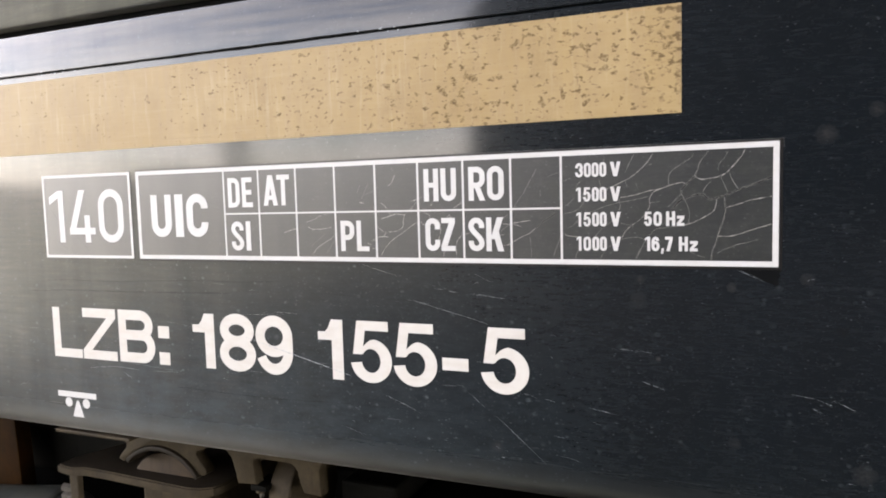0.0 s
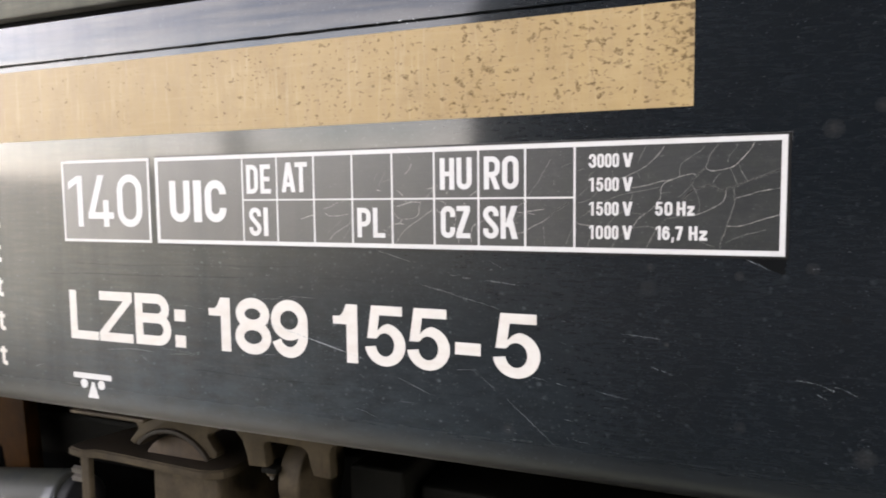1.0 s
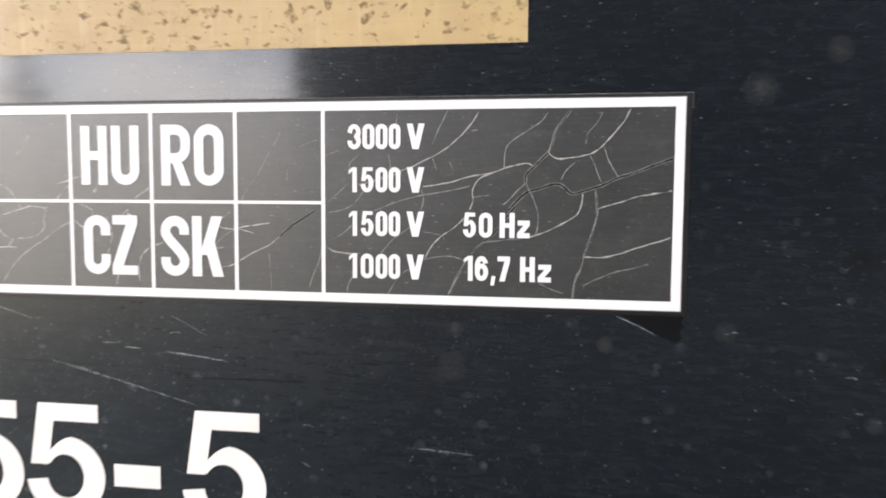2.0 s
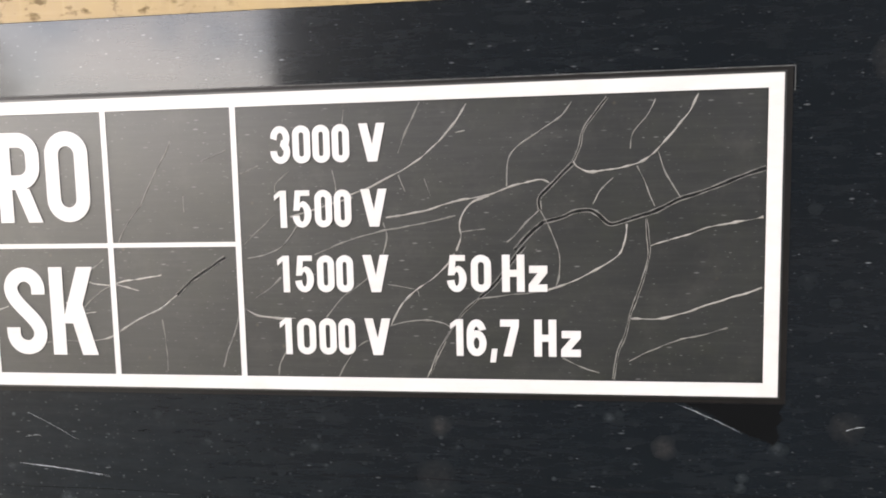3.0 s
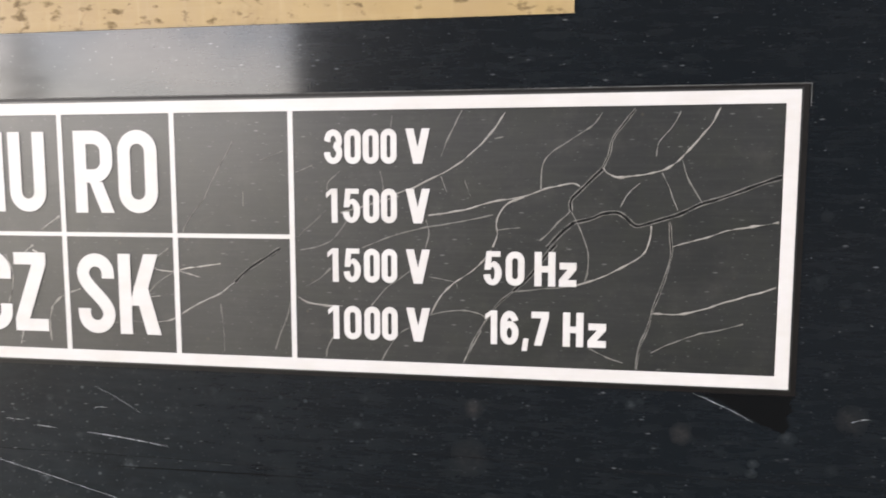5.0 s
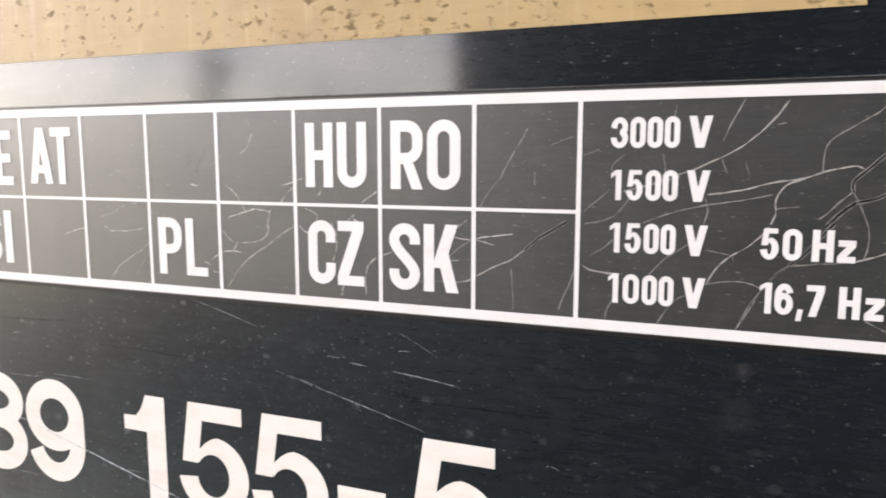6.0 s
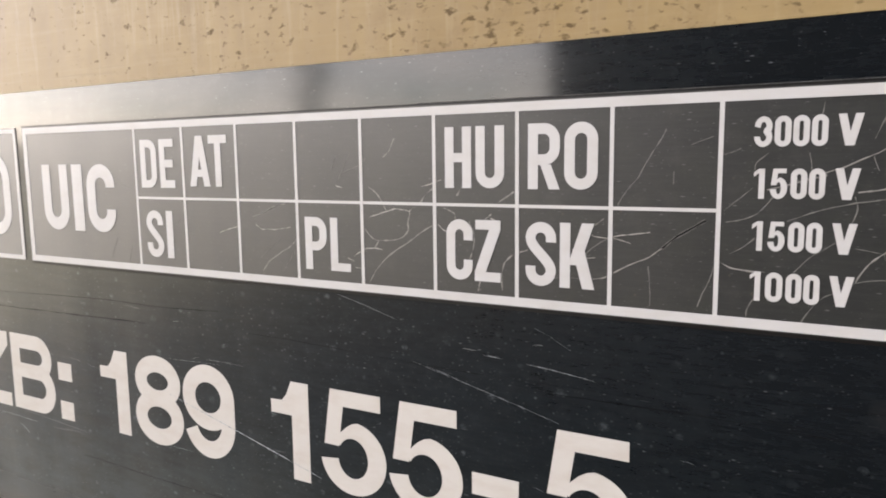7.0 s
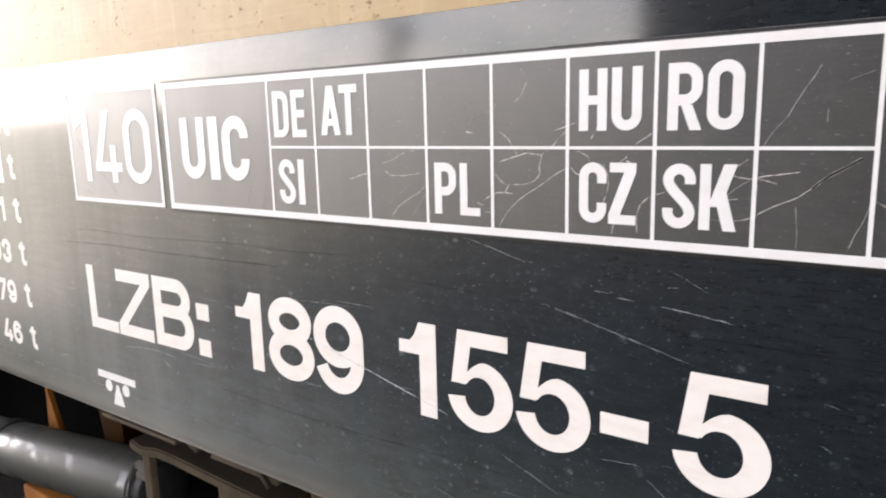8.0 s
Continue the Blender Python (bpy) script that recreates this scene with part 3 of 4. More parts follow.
            self.blade(0, h * 0.24, w * 0.42, h, k), self.box(0, h * 0.155, w, h * 0.155 + t * 0.9), self.box(w * 0.60, 0, w * 0.60 + t, h * 0.52)
        elif ch == "7":
            k = t * 1.15
            self.box(0, h - t, w, h), self.blade(w * 0.16, 0, w - k, h - t, k)
        elif ch == "8":
            up, low = (h - t) * 0.235, (h - t) * 0.265
            self.path(bow(m, top - up, rx * 0.92, up, 0, 360, 36), closed=True), self.path(bow(m, e + low, rx, low, 0, 360, 36), closed=True)
        elif ch in "96":
            rz = (h - t) * 0.315
            loop = bow(m, top - rz, rx, rz, 0, 360, 36)
            tail = [(right, top - rz), (right, h * 0.45)] + bow(m, e + h * 0.30, rx, h * 0.30, 0, -160, 20)
            if ch == "6":
                loop, tail = [(w - x, h - z) for x, z in loop], [(w - x, h - z) for x, z in tail]
            self.path(loop, closed=True), self.path(tail)
        elif ch == "5":
            rz = h * 0.357
            bar = t * 0.83
            self.box(w * 0.17, h - bar, w * 0.925, h)
            self.blade(w * 0.06, h * 0.455, w * 0.17, h, t * 0.90)
            rim = [(x, z - 0.085 * h * max(0.0, (0.6 - x / w) / 0.25) ** 1.5 if z > rz * 1.3 else z) for x, z in bow(m, rz, m, rz, 120, -172, 30)]
            self.band(rim, bow(m, rz, m - t * 1.07, rz - t * 0.87, 148, -172, 30))
        elif ch == "3":
            up, low = h * 0.235, h * 0.275 - e * 0.5
            self.path([(e, top - up * 1.1)] + bow(m, top - up, rx * 0.96, up, 180, -80, 18)), self.path(bow(m, e + low, rx, low, 85, -180, 20) + [(e, e + low * 1.1)])
        elif ch == ",":
            self.blade(0, 0, w * 0.25, h, w * 0.75)
        elif ch == "t":
            x = w * 0.26
            self.path([(x + e, h), (x + e, e + w * 0.22)] + bow(x + e + w * 0.24, e + w * 0.22, w * 0.24, w * 0.22, 180, 275, 8) + [(w, e)]), self.box(0, h * 0.68, w * 0.95, h * 0.68 + t * 0.8)
        return self.shapes


def lettering(name, letters, z0, z1, t, material, parent, y, label="", oval=False):
    """One word as a mesh: letters are (character, from x, to x); every stroke stands a hair over the one before."""
    bm = bmesh.new()
    for ch, x0, x1 in letters:
        low = z0 - 0.17 * (z1 - z0) if ch == "," else z0
        high = z0 + 0.20 * (z1 - z0) if ch == "," else z0 + 0.70 * (z1 - z0) if ch == "z" else z1
        for k, shape in enumerate(Pen(x1 - x0, high - low, t).draw(ch, oval)):
            level, seen = y - 0.00004 * k, {}
            faces = []
            for corners in shape:
                verts = []
                for c in corners:
                    key = (round(c[0], 7), round(c[1], 7))
                    if key not in seen:
                        seen[key] = bm.verts.new((x0 + c[0], level, low + c[1] + Z0))
                    if seen[key] not in verts:
                        verts.append(seen[key])
                if len(verts) > 2:
                    faces.append(bm.faces.new(verts))
            made = bmesh.ops.extrude_face_region(bm, geom=faces)
            bmesh.ops.translate(bm, verts=[v for v in made["geom"] if isinstance(v, bmesh.types.BMVert)], vec=(0, 0.0004, 0))
    return part(name, bm, material, parent, label)


# ---------------------------------------------------------------- ground and track
def build_ground():
    bm = bmesh.new()
    bmesh.ops.create_grid(bm, x_segments=2, y_segments=2, size=900)
    tagged(part("ground", bm, BALLAST, None), "weedy grey-green gravel beside the track", "ground", kind="structure")
    # added apron: its dark colour keeps the sheet's right-hand reflection dark
    tagged(part("pavement", slab(-6.0, 40.0, -19.7, -1.6, -Z0 - 0.1, 0.03 - Z0, 0.01), APRON, None), "added dark apron beside the track, for a dark reflection", "pavement", kind="structure")
    # black bed carried well past the rails so the gap under the body stays dark
    tagged(part("track_bed", slab(-60.0, 60.0, -0.5, 14.0, -Z0 - 0.1, 0.02 - Z0, 0.008), CINDER, None), "black ballast bed, made wide to darken the view below the body", "track bed", kind="structure")
    for y in (0.75, 2.25):
        profile = [(-0.07, 0.0), (0.07, 0.0), (0.07, 0.015), (0.012, 0.035), (0.012, 0.12), (0.036, 0.135), (0.034, 0.17), (-0.034, 0.17), (-0.036, 0.135), (-0.012, 0.12), (-0.012, 0.035), (-0.07, 0.015)]
        tagged(part("rail", rolled([(y + a, b + 0.02 - Z0) for a, b in profile], -30, 30), RAIL_STEEL, None), "oily dark steel rail on the ballast under the locomotive", "rail", "rails of the track", "structure")


build_ground()

# ---------------------------------------------------------------- the locomotive
loco = thing("locomotive", "dark blue-grey electric locomotive with worn golden stripe and white markings", "locomotive")
X_LEFT, X_RIGHT, X_JOINT = -9.0, 9.0, 0.70

lower = [(0.075, -0.4445), (0.045, -0.4445), (0.034, -0.4435), (0.024, -0.4405), (0.015, -0.4355), (0.008, -0.4285), (0.003, -0.420), (0.0007, -0.411), (0.0, -0.400), (0.0, 0.4438), (0.0018, 0.4455), (0.02, 0.4455), (0.02, -0.39), (0.075, -0.430)]


def uneven(bm, z):
    """The cut edge of a sheet near a height, waving a little as hand-sealed seams do."""
    for v in bm.verts:
        if abs(v.co.z - Z0 - z) < 0.004:
            v.co.z += 0.0009 * noise.noise((v.co.x * 14, z * 300, 0.3)) + 0.0005 * noise.noise((v.co.x * 55, z * 300, 4.1))
    return bm


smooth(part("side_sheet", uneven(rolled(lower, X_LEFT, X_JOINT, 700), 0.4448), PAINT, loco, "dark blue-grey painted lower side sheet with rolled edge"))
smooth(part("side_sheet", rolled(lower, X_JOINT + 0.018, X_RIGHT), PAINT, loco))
middle = [(0.02, 0.4488), (0.0018, 0.4488), (0.0, 0.4505), (0.0, 0.538), (0.003, 0.5435), (0.009, 0.546), (0.02, 0.546)]
smooth(part("belt_sheet", uneven(rolled(middle, X_LEFT, X_RIGHT, 900), 0.4495), PAINT, loco))
upper = [(0.03, 0.566), (0.010, 0.566), (0.003, 0.569), (0.0, 0.575), (0.0, 1.35), (0.10, 1.95), (0.35, 2.25), (0.36, 2.22), (0.13, 1.93), (0.03, 1.35)]
smooth(part("upper_sheet", rolled(upper, X_LEFT, X_RIGHT), PAINT, loco))
part("joint_strip", slab(X_JOINT + 0.001, X_JOINT + 0.017, -0.004, 0.02, -0.44, 0.44, 0.002), PAINT, loco, "vertical joint strip with worn pale edge")
part("joint_edge", slab(X_JOINT - 0.0042, X_JOINT - 0.0002, -0.0008, 0.004, -0.40, 0.03), WORN_EDGE, loco, "worn dusty edge of the joint")
core = [(0.03, -0.40), (0.03, 1.35), (0.14, 1.93), (0.40, 2.22), (0.9, 2.4), (2.1, 2.4), (2.6, 2.22), (2.9, 1.93), (3.0, 1.35), (3.0, -0.40)]
part("car_body", rolled(core, X_LEFT + 0.02, X_RIGHT - 0.02), SEAL, loco, "black body core behind the side sheets")
part("roof", rolled([(0.42, 2.24), (0.9, 2.42), (2.1, 2.42), (2.58, 2.24), (2.58, 2.27), (2.1, 2.45), (0.9, 2.45), (0.42, 2.27)], X_LEFT, X_RIGHT), DAMPER_GREY, loco, "grey roof sheet")
part("seam_seal", rolled([(0.006, 0.4440), (0.006, 0.4503), (0.021, 0.4503), (0.021, 0.4440)], X_LEFT, X_RIGHT), SEAL, loco, "black sealant in the sheet seam")

# added blocks: they keep sun out under the body, black to stand for shade
part("underfloor_blocker", slab(X_LEFT + 1.0, X_RIGHT - 1.0, 0.90, 2.05, 0.22 - Z0, -0.40, 0.03), SHADE_BLACK, loco, "added black block keeping light out under the floor")
part("underfloor_end_blocker", slab(X_LEFT + 0.4, -3.85, 0.30, 2.70, 0.25 - Z0, -0.42, 0.03), SHADE_BLACK, loco, "added black block shading the far end under the floor")

# the golden stripe
part("stripe", slab(X_LEFT + 0.1, 0.202, -0.0008, 0.001, 0.2535, 0.4305), GOLD, loco, "worn golden-yellow stripe speckled with chips and dirt")


# ---- the marking table
FACE = -0.0011
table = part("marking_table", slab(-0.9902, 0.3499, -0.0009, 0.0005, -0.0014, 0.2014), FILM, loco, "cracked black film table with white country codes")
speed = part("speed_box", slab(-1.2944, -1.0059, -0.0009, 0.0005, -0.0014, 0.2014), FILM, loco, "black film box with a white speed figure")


def bars(name, boxes, material, parent, y=FACE - 0.0004):
    for x0, x1, z0, z1 in boxes:
        part(name, slab(x0, x1, y, 0.0, z0, z1), material, parent)


def border(name, x0, x1, z0, z1, wide, parent):
    bars(name, [(x0, x1, z1 - wide, z1), (x0, x1, z0, z0 + wide), (x0, x0 + wide, z0 + wide, z1 - wide), (x1 - wide, x1, z0 + wide, z1 - wide)], WHITE, parent)


bars("film_margin", [(0.3499, 0.3536, -0.0046, 0.2036), (-0.9902, 0.3499, -0.0046, -0.0014), (-0.9902, 0.3499, 0.2014, 0.2034)], FILM_EDGE, table, -0.0004)
bars("margin_edge", [(-0.30, 0.355, 0.2036, 0.2042), (0.3546, 0.3550, 0.1890, 0.2036)], DUSTY_GLUE, table, -0.0005)
border("border_bar", -0.9887, 0.3484, 0.0, 0.2, 0.0088, table)
border("border_bar", -1.2929, -1.0074, 0.0, 0.2, 0.0064, speed)
MID, COLUMNS = 0.0998, (-0.7389, -0.6481, -0.5548, -0.4622, -0.3703, -0.2779, -0.1854, -0.0928, 0.0)
for x in COLUMNS:
    bars("column_line", [(x - 0.0019, x + 0.0019, 0.0088, 0.1912)], WHITE, table)
for x0, x1 in zip(COLUMNS, COLUMNS[1:]):
    bars("row_line", [(x0 + 0.0019, x1 - 0.0019, MID - 0.0016, MID + 0.0016)], WHITE, table)

TY = FACE - 0.0005
lettering("speed_figure", (("1", -1.2725, -1.2245), ("4", -1.2075, -1.1235), ("0", -1.1110, -1.0325)), 0.037, 0.163, 0.0178, WHITE, speed, TY)
lettering("system_code", (("U", -0.9475, -0.8880), ("I", -0.8775, -0.8545), ("C", -0.8450, -0.7850)), 0.050, 0.1455, 0.0185, WHITE, table, TY)
for z0, z1, letters in ((0.1135, 0.1768, (("D", -0.7280, -0.6970), ("E", -0.6910, -0.6635))), (0.1158, 0.1795, (("A", -0.6355, -0.6000), ("T", -0.6010, -0.5700))),
                        (0.1170, 0.1785, (("H", -0.265, -0.235), ("U", -0.230, -0.199))), (0.1165, 0.1790, (("R", -0.174, -0.142), ("O", -0.1375, -0.1055))),
                        (0.0205, 0.0832, (("S", -0.7235, -0.6915), ("I", -0.6850, -0.6730))), (0.0210, 0.0820, (("P", -0.451, -0.420), ("L", -0.4145, -0.387))),
                        (0.0225, 0.0850, (("C", -0.264, -0.234), ("Z", -0.2315, -0.203))), (0.0225, 0.0850, (("S", -0.176, -0.145), ("K", -0.141, -0.107)))):
    lettering("country_code", letters, z0, z1, 0.0101, WHITE, table, TY)
for first, x0, x1, z0 in (("3", 0.0255, 0.0390, 0.1530), ("1", 0.0265, 0.0348, 0.1105), ("1", 0.0268, 0.0350, 0.0670), ("1", 0.0268, 0.0350, 0.0245)):
    second = "5" if z0 in (0.1105, 0.0670) else "0"
    lettering("voltage_figure", ((first, x0, x1), (second, 0.0388 if first == "1" else 0.0407, 0.0518 if first == "1" else 0.0528), ("0", 0.0542, 0.0660), ("0", 0.0674, 0.0790)), z0, z0 + 0.0247, 0.0044, WHITE, table, TY)
    lettering("voltage_unit", (("V", 0.0855, 0.1030),), z0, z0 + 0.0247, 0.0052, WHITE, table, TY)
lettering("frequency_figure", (("5", 0.1415, 0.1545), ("0", 0.1573, 0.1705)), 0.0670, 0.0912, 0.0046, WHITE, table, TY)
lettering("frequency_unit", (("H", 0.1775, 0.1920), ("z", 0.1945, 0.2065)), 0.0670, 0.0912, 0.0050, WHITE, table, TY)
lettering("frequency_figure", (("1", 0.1430, 0.1516), ("6", 0.1538, 0.1668), (",", 0.1690, 0.1740), ("7", 0.1758, 0.1880)), 0.0245, 0.0488, 0.0046, WHITE, table, TY)
lettering("frequency_unit", (("H", 0.1978, 0.2120), ("z", 0.2150, 0.2275)), 0.0245, 0.0488, 0.0050, WHITE, table, TY)

# ---- the running lettering under the table
PY = -0.0002
for ch, x0, x1, z0, z1 in (("L", -1.2900, -1.1950, -0.2485, -0.1240), ("Z", -1.1910, -1.0805, -0.2485, -0.1230), ("B", -1.0715, -0.9610, -0.2475, -0.1225),
                           ("1", -0.8470, -0.7865, -0.2460, -0.1220), ("8", -0.7730, -0.6760, -0.2475, -0.1190), ("9", -0.6745, -0.5800, -0.2475, -0.1190),
                           ("1", -0.5160, -0.4570, -0.2460, -0.1208), ("5", -0.4395, -0.3460, -0.2470, -0.1205), ("5", -0.3425, -0.2480, -0.2470, -0.1207), ("5", -0.1585, -0.0640, -0.2468, -0.1208)):
    lettering("painted_letter", ((ch, x0, x1),), z0, z1, 0.0236, CREAM, loco, PY, "white painted letter of the locomotive's marking", True)
for name, x0, x1, z0, z1 in (("painted_dot", -0.9485, -0.9175, -0.247, -0.218), ("painted_dot", -0.9490, -0.9165, -0.1845, -0.1565), ("painted_dash", -0.2368, -0.1833, -0.2088, -0.1845)):
    part(name, slab(x0, x1, -0.0006, 0.0004, z0, z1), CREAM, loco)

# ---- the jacking mark
part("jacking_mark_beam", slab(-1.289, -1.160, -0.0006, 0.0004, -0.350, -0.336), WHITE, loco, "white bar of the jacking mark")
for x in (-1.2535, -1.1945):
    part("jacking_mark_disc", round_bar((x, 0.0004, -0.3635), (x, -0.0006, -0.3635), 0.0118, 32), WHITE, loco)
part("jacking_mark_stand", outline([(-1.2265, -0.358), (-1.2195, -0.358), (-1.2045, -0.399), (-1.2415, -0.399)], -0.0006, 0.0004), WHITE, loco)

# ---- the brake weights
for n, (figure, z) in enumerate((("6", 0.123), ("7", 0.032), ("81", -0.060), ("93", -0.153), ("79", -0.245), ("46", -0.340))):
    lettering("brake_weight_unit", (("t", -1.5605, -1.533),), z, z + 0.051, 0.0118, CREAM, loco, PY, "", True)
    spots = ((figure, -1.640, -1.600),) if n < 2 else ((figure[0], -1.688, -1.647), (figure[1], -1.641, -1.600))
    if figure == "81":
        spots = (("8", -1.676, -1.635), ("1", -1.626, -1.602))
    if n < 2:
        part("brake_weight_field", slab(-1.800, -1.586, -0.0006, 0.0004, z - 0.009, z + 0.069), PINK, loco, "bleached pink field behind red brake figure")
    lettering("brake_weight_figure", spots, z, z + 0.053, 0.0112, RED if n < 2 else CREAM, loco, -0.0009 if n < 2 else PY, "", True)


# ---- cracks in the old film
def along(points, count):
    """Points on a soft line through the given ones."""
    p = [Vector(q) for q in points]
    p = [2 * p[0] - p[1], *p, 2 * p[-1] - p[-2]]
    out = []
    for a, b, c, d in zip(p, p[1:], p[2:], p[3:]):
        for k in range(count):
            s = k / count
            out.append(0.5 * (2 * b + (c - a) * s + (2 * a - 5 * b + 4 * c - d) * s * s + (3 * b - a - 3 * c + d) * s ** 3))
    return out + [p[-2]]


def ribbon(line, low, high, y, lift, seed, wander=0.0006, rough=1.2, taper=0.0):
    """A low ridge that follows a line, between two sideways distances, thinning out and wandering a little."""
    bm = bmesh.new()
    rows = []
    for k, q in enumerate(line):
        a, b = line[max(k - 1, 0)], line[min(k + 1, len(line) - 1)]
        way = (b - a).normalized()
        side = Vector((-way.y, way.x))
        wide = 0.85 + rough * noise.noise((q.x * 230 + seed, q.y * 230, seed))
        stray = wander * noise.noise((q.x * 90, q.y * 90, 3 + seed))
        mid = (low + high) / 2
        wide *= 1 - taper + taper * math.sin(math.pi * (k + 0.3) / (len(line) - 0.4)) ** 0.7
        half = max((high - low) / 2 * wide, 0.00006)
        at = q + side * (stray + mid)
        rows.append([bm.verts.new((at.x - side.x * half, y, at.y - side.y * half + Z0)), bm.verts.new((at.x, y - lift, at.y + Z0)), bm.verts.new((at.x + side.x * half, y, at.y + side.y * half + Z0))])
    for a, b in zip(rows, rows[1:]):
        bm.faces.new((a[0], a[1], b[1], b[0]))
        bm.faces.new((a[1], a[2], b[2], b[1]))
    return bm


CRACKS = []


def crack(kind, *points, parent=None):
    """kind: w, an open crack between thin pale edges; g, a narrower one; c, a curled bright one; b, a bold pale one; n, a narrow one; f, a faint one."""
    parent = parent or table
    line = along(points, 9) if kind != "c" else [Vector(a).lerp(Vector(b), k / 6) for a, b in zip(points, points[1:]) for k in range(6)] + [Vector(points[-1])]
    seed = len(CRACKS) * 0.37
    CRACKS.append(kind)
    if kind in "wg":
        gap = 0.0009 if kind == "w" else 0.0004
        part("open_crack", ribbon(line, -gap, gap, FACE + 0.0001, 0.0001, seed), CRACK_DARK, parent)
        for s in (-1, 1):
            part("crack_edge", ribbon(line, s * (gap + 0.0002) - 0.0003, s * (gap + 0.0002) + 0.0003, FACE + 0.0001, 0.0002, seed + s), CRACK_FAINT, parent)
    else:
        half, mat = {"b": (0.00062, CRACK_PALE), "c": (0.0005, CRACK_BRIGHT), "n": (0.00048, CRACK_FAINT), "f": (0.00034, CRACK_FAINT)}[kind]
        part("crack_edge", ribbon(line, -half, half, FACE + 0.0001, 0.0002, seed), mat, parent)


crack('b', (0.156, 0.188), (0.148, 0.176), (0.137, 0.164), (0.119, 0.150), (0.091, 0.136), (0.074, 0.130))
crack('b', (0.080, 0.130), (0.056, 0.123), (0.037, 0.118))
crack('n', (0.126, 0.190), (0.116, 0.170), (0.111, 0.158))
crack('b', (0.208, 0.137), (0.202, 0.139), (0.187, 0.136), (0.170, 0.130), (0.148, 0.126), (0.126, 0.120), (0.102, 0.116))
crack('b', (0.170, 0.129), (0.159, 0.125), (0.152, 0.117), (0.150, 0.110), (0.151, 0.103), (0.148, 0.094))
crack('b', (0.147, 0.092), (0.140, 0.083), (0.131, 0.075), (0.118, 0.066), (0.110, 0.057), (0.104, 0.045))
crack('n', (0.100, 0.113), (0.102, 0.103), (0.099, 0.092))
crack('n', (0.222, 0.187), (0.215, 0.178), (0.201, 0.169), (0.187, 0.159), (0.182, 0.151), (0.181, 0.135))
crack('g', (0.244, 0.189), (0.234, 0.176), (0.229, 0.168), (0.227, 0.159), (0.223, 0.150))
crack('b', (0.223, 0.150), (0.226, 0.146), (0.233, 0.143), (0.243, 0.144), (0.260, 0.147), (0.270, 0.152), (0.277, 0.159))
crack('b', (0.277, 0.159), (0.287, 0.170), (0.293, 0.178), (0.299, 0.189))
crack('f', (0.273, 0.187), (0.268, 0.177), (0.260, 0.167), (0.258, 0.157))
crack('n', (0.262, 0.146), (0.267, 0.136), (0.273, 0.121))
crack('n', (0.275, 0.155), (0.279, 0.143), (0.284, 0.134), (0.289, 0.126))
crack('w', (0.339, 0.143), (0.324, 0.138), (0.304, 0.130), (0.288, 0.125), (0.274, 0.118), (0.261, 0.114), (0.249, 0.110), (0.244, 0.111), (0.239, 0.116))
crack('w', (0.239, 0.116), (0.233, 0.119), (0.224, 0.118), (0.216, 0.115), (0.204, 0.112))
crack('w', (0.223, 0.149), (0.214, 0.140), (0.207, 0.133), (0.202, 0.127), (0.202, 0.120))
crack('w', (0.204, 0.112), (0.194, 0.103), (0.186, 0.094))
crack('n', (0.202, 0.120), (0.194, 0.112), (0.186, 0.103), (0.181, 0.099))
crack('w', (0.192, 0.097), (0.187, 0.091), (0.175, 0.075), (0.163, 0.063))
crack('g', (0.163, 0.063), (0.150, 0.051), (0.137, 0.030), (0.129, 0.012))
crack('n', (0.202, 0.119), (0.207, 0.110), (0.211, 0.101), (0.214, 0.092), (0.214, 0.078), (0.212, 0.070))
crack('b', (0.256, 0.110), (0.255, 0.099), (0.251, 0.090), (0.237, 0.081), (0.219, 0.072), (0.206, 0.068))
crack('n', (0.206, 0.068), (0.184, 0.065), (0.161, 0.062))
crack('g', (0.268, 0.113), (0.269, 0.103), (0.270, 0.092), (0.268, 0.081), (0.263, 0.065), (0.259, 0.053))
crack('g', (0.259, 0.053), (0.255, 0.038), (0.251, 0.027), (0.248, 0.010))
crack('b', (0.338, 0.113), (0.321, 0.110), (0.305, 0.107), (0.288, 0.101), (0.271, 0.096))
crack('b', (0.338, 0.069), (0.326, 0.065), (0.313, 0.061), (0.299, 0.056), (0.279, 0.050), (0.259, 0.049))
crack('n', (0.318, 0.044), (0.303, 0.039), (0.289, 0.036))
crack('f', (0.289, 0.036), (0.276, 0.031), (0.258, 0.022))
crack('n', (0.216, 0.024), (0.227, 0.018), (0.239, 0.014))
crack('f', (0.248, 0.139), (0.240, 0.131), (0.235, 0.123))
crack('b', (0.002, 0.056), (0.011, 0.051), (0.025, 0.049), (0.038, 0.049))
crack('n', (0.006, 0.090), (0.019, 0.093), (0.029, 0.097), (0.037, 0.105), (0.042, 0.112))
crack('n', (0.010, 0.063), (0.020, 0.069), (0.029, 0.077))
crack('n', (0.059, 0.050), (0.068, 0.060), (0.074, 0.066), (0.082, 0.071), (0.091, 0.078))
crack('n', (0.031, 0.027), (0.026, 0.017), (0.025, 0.010))
crack('n', (0.067, 0.009), (0.073, 0.020), (0.081, 0.030), (0.092, 0.036))
crack('n', (0.102, 0.044), (0.114, 0.047), (0.129, 0.048), (0.138, 0.046), (0.144, 0.043))
crack('n', (0.140, 0.034), (0.133, 0.021), (0.127, 0.009))
crack('n', (0.067, 0.148), (0.068, 0.141), (0.069, 0.133))
crack('f', (0.037, 0.148), (0.028, 0.140), (0.027, 0.134))
crack('f', (0.076, 0.187), (0.074, 0.177))
crack('f', (0.111, 0.144), (0.115, 0.133))
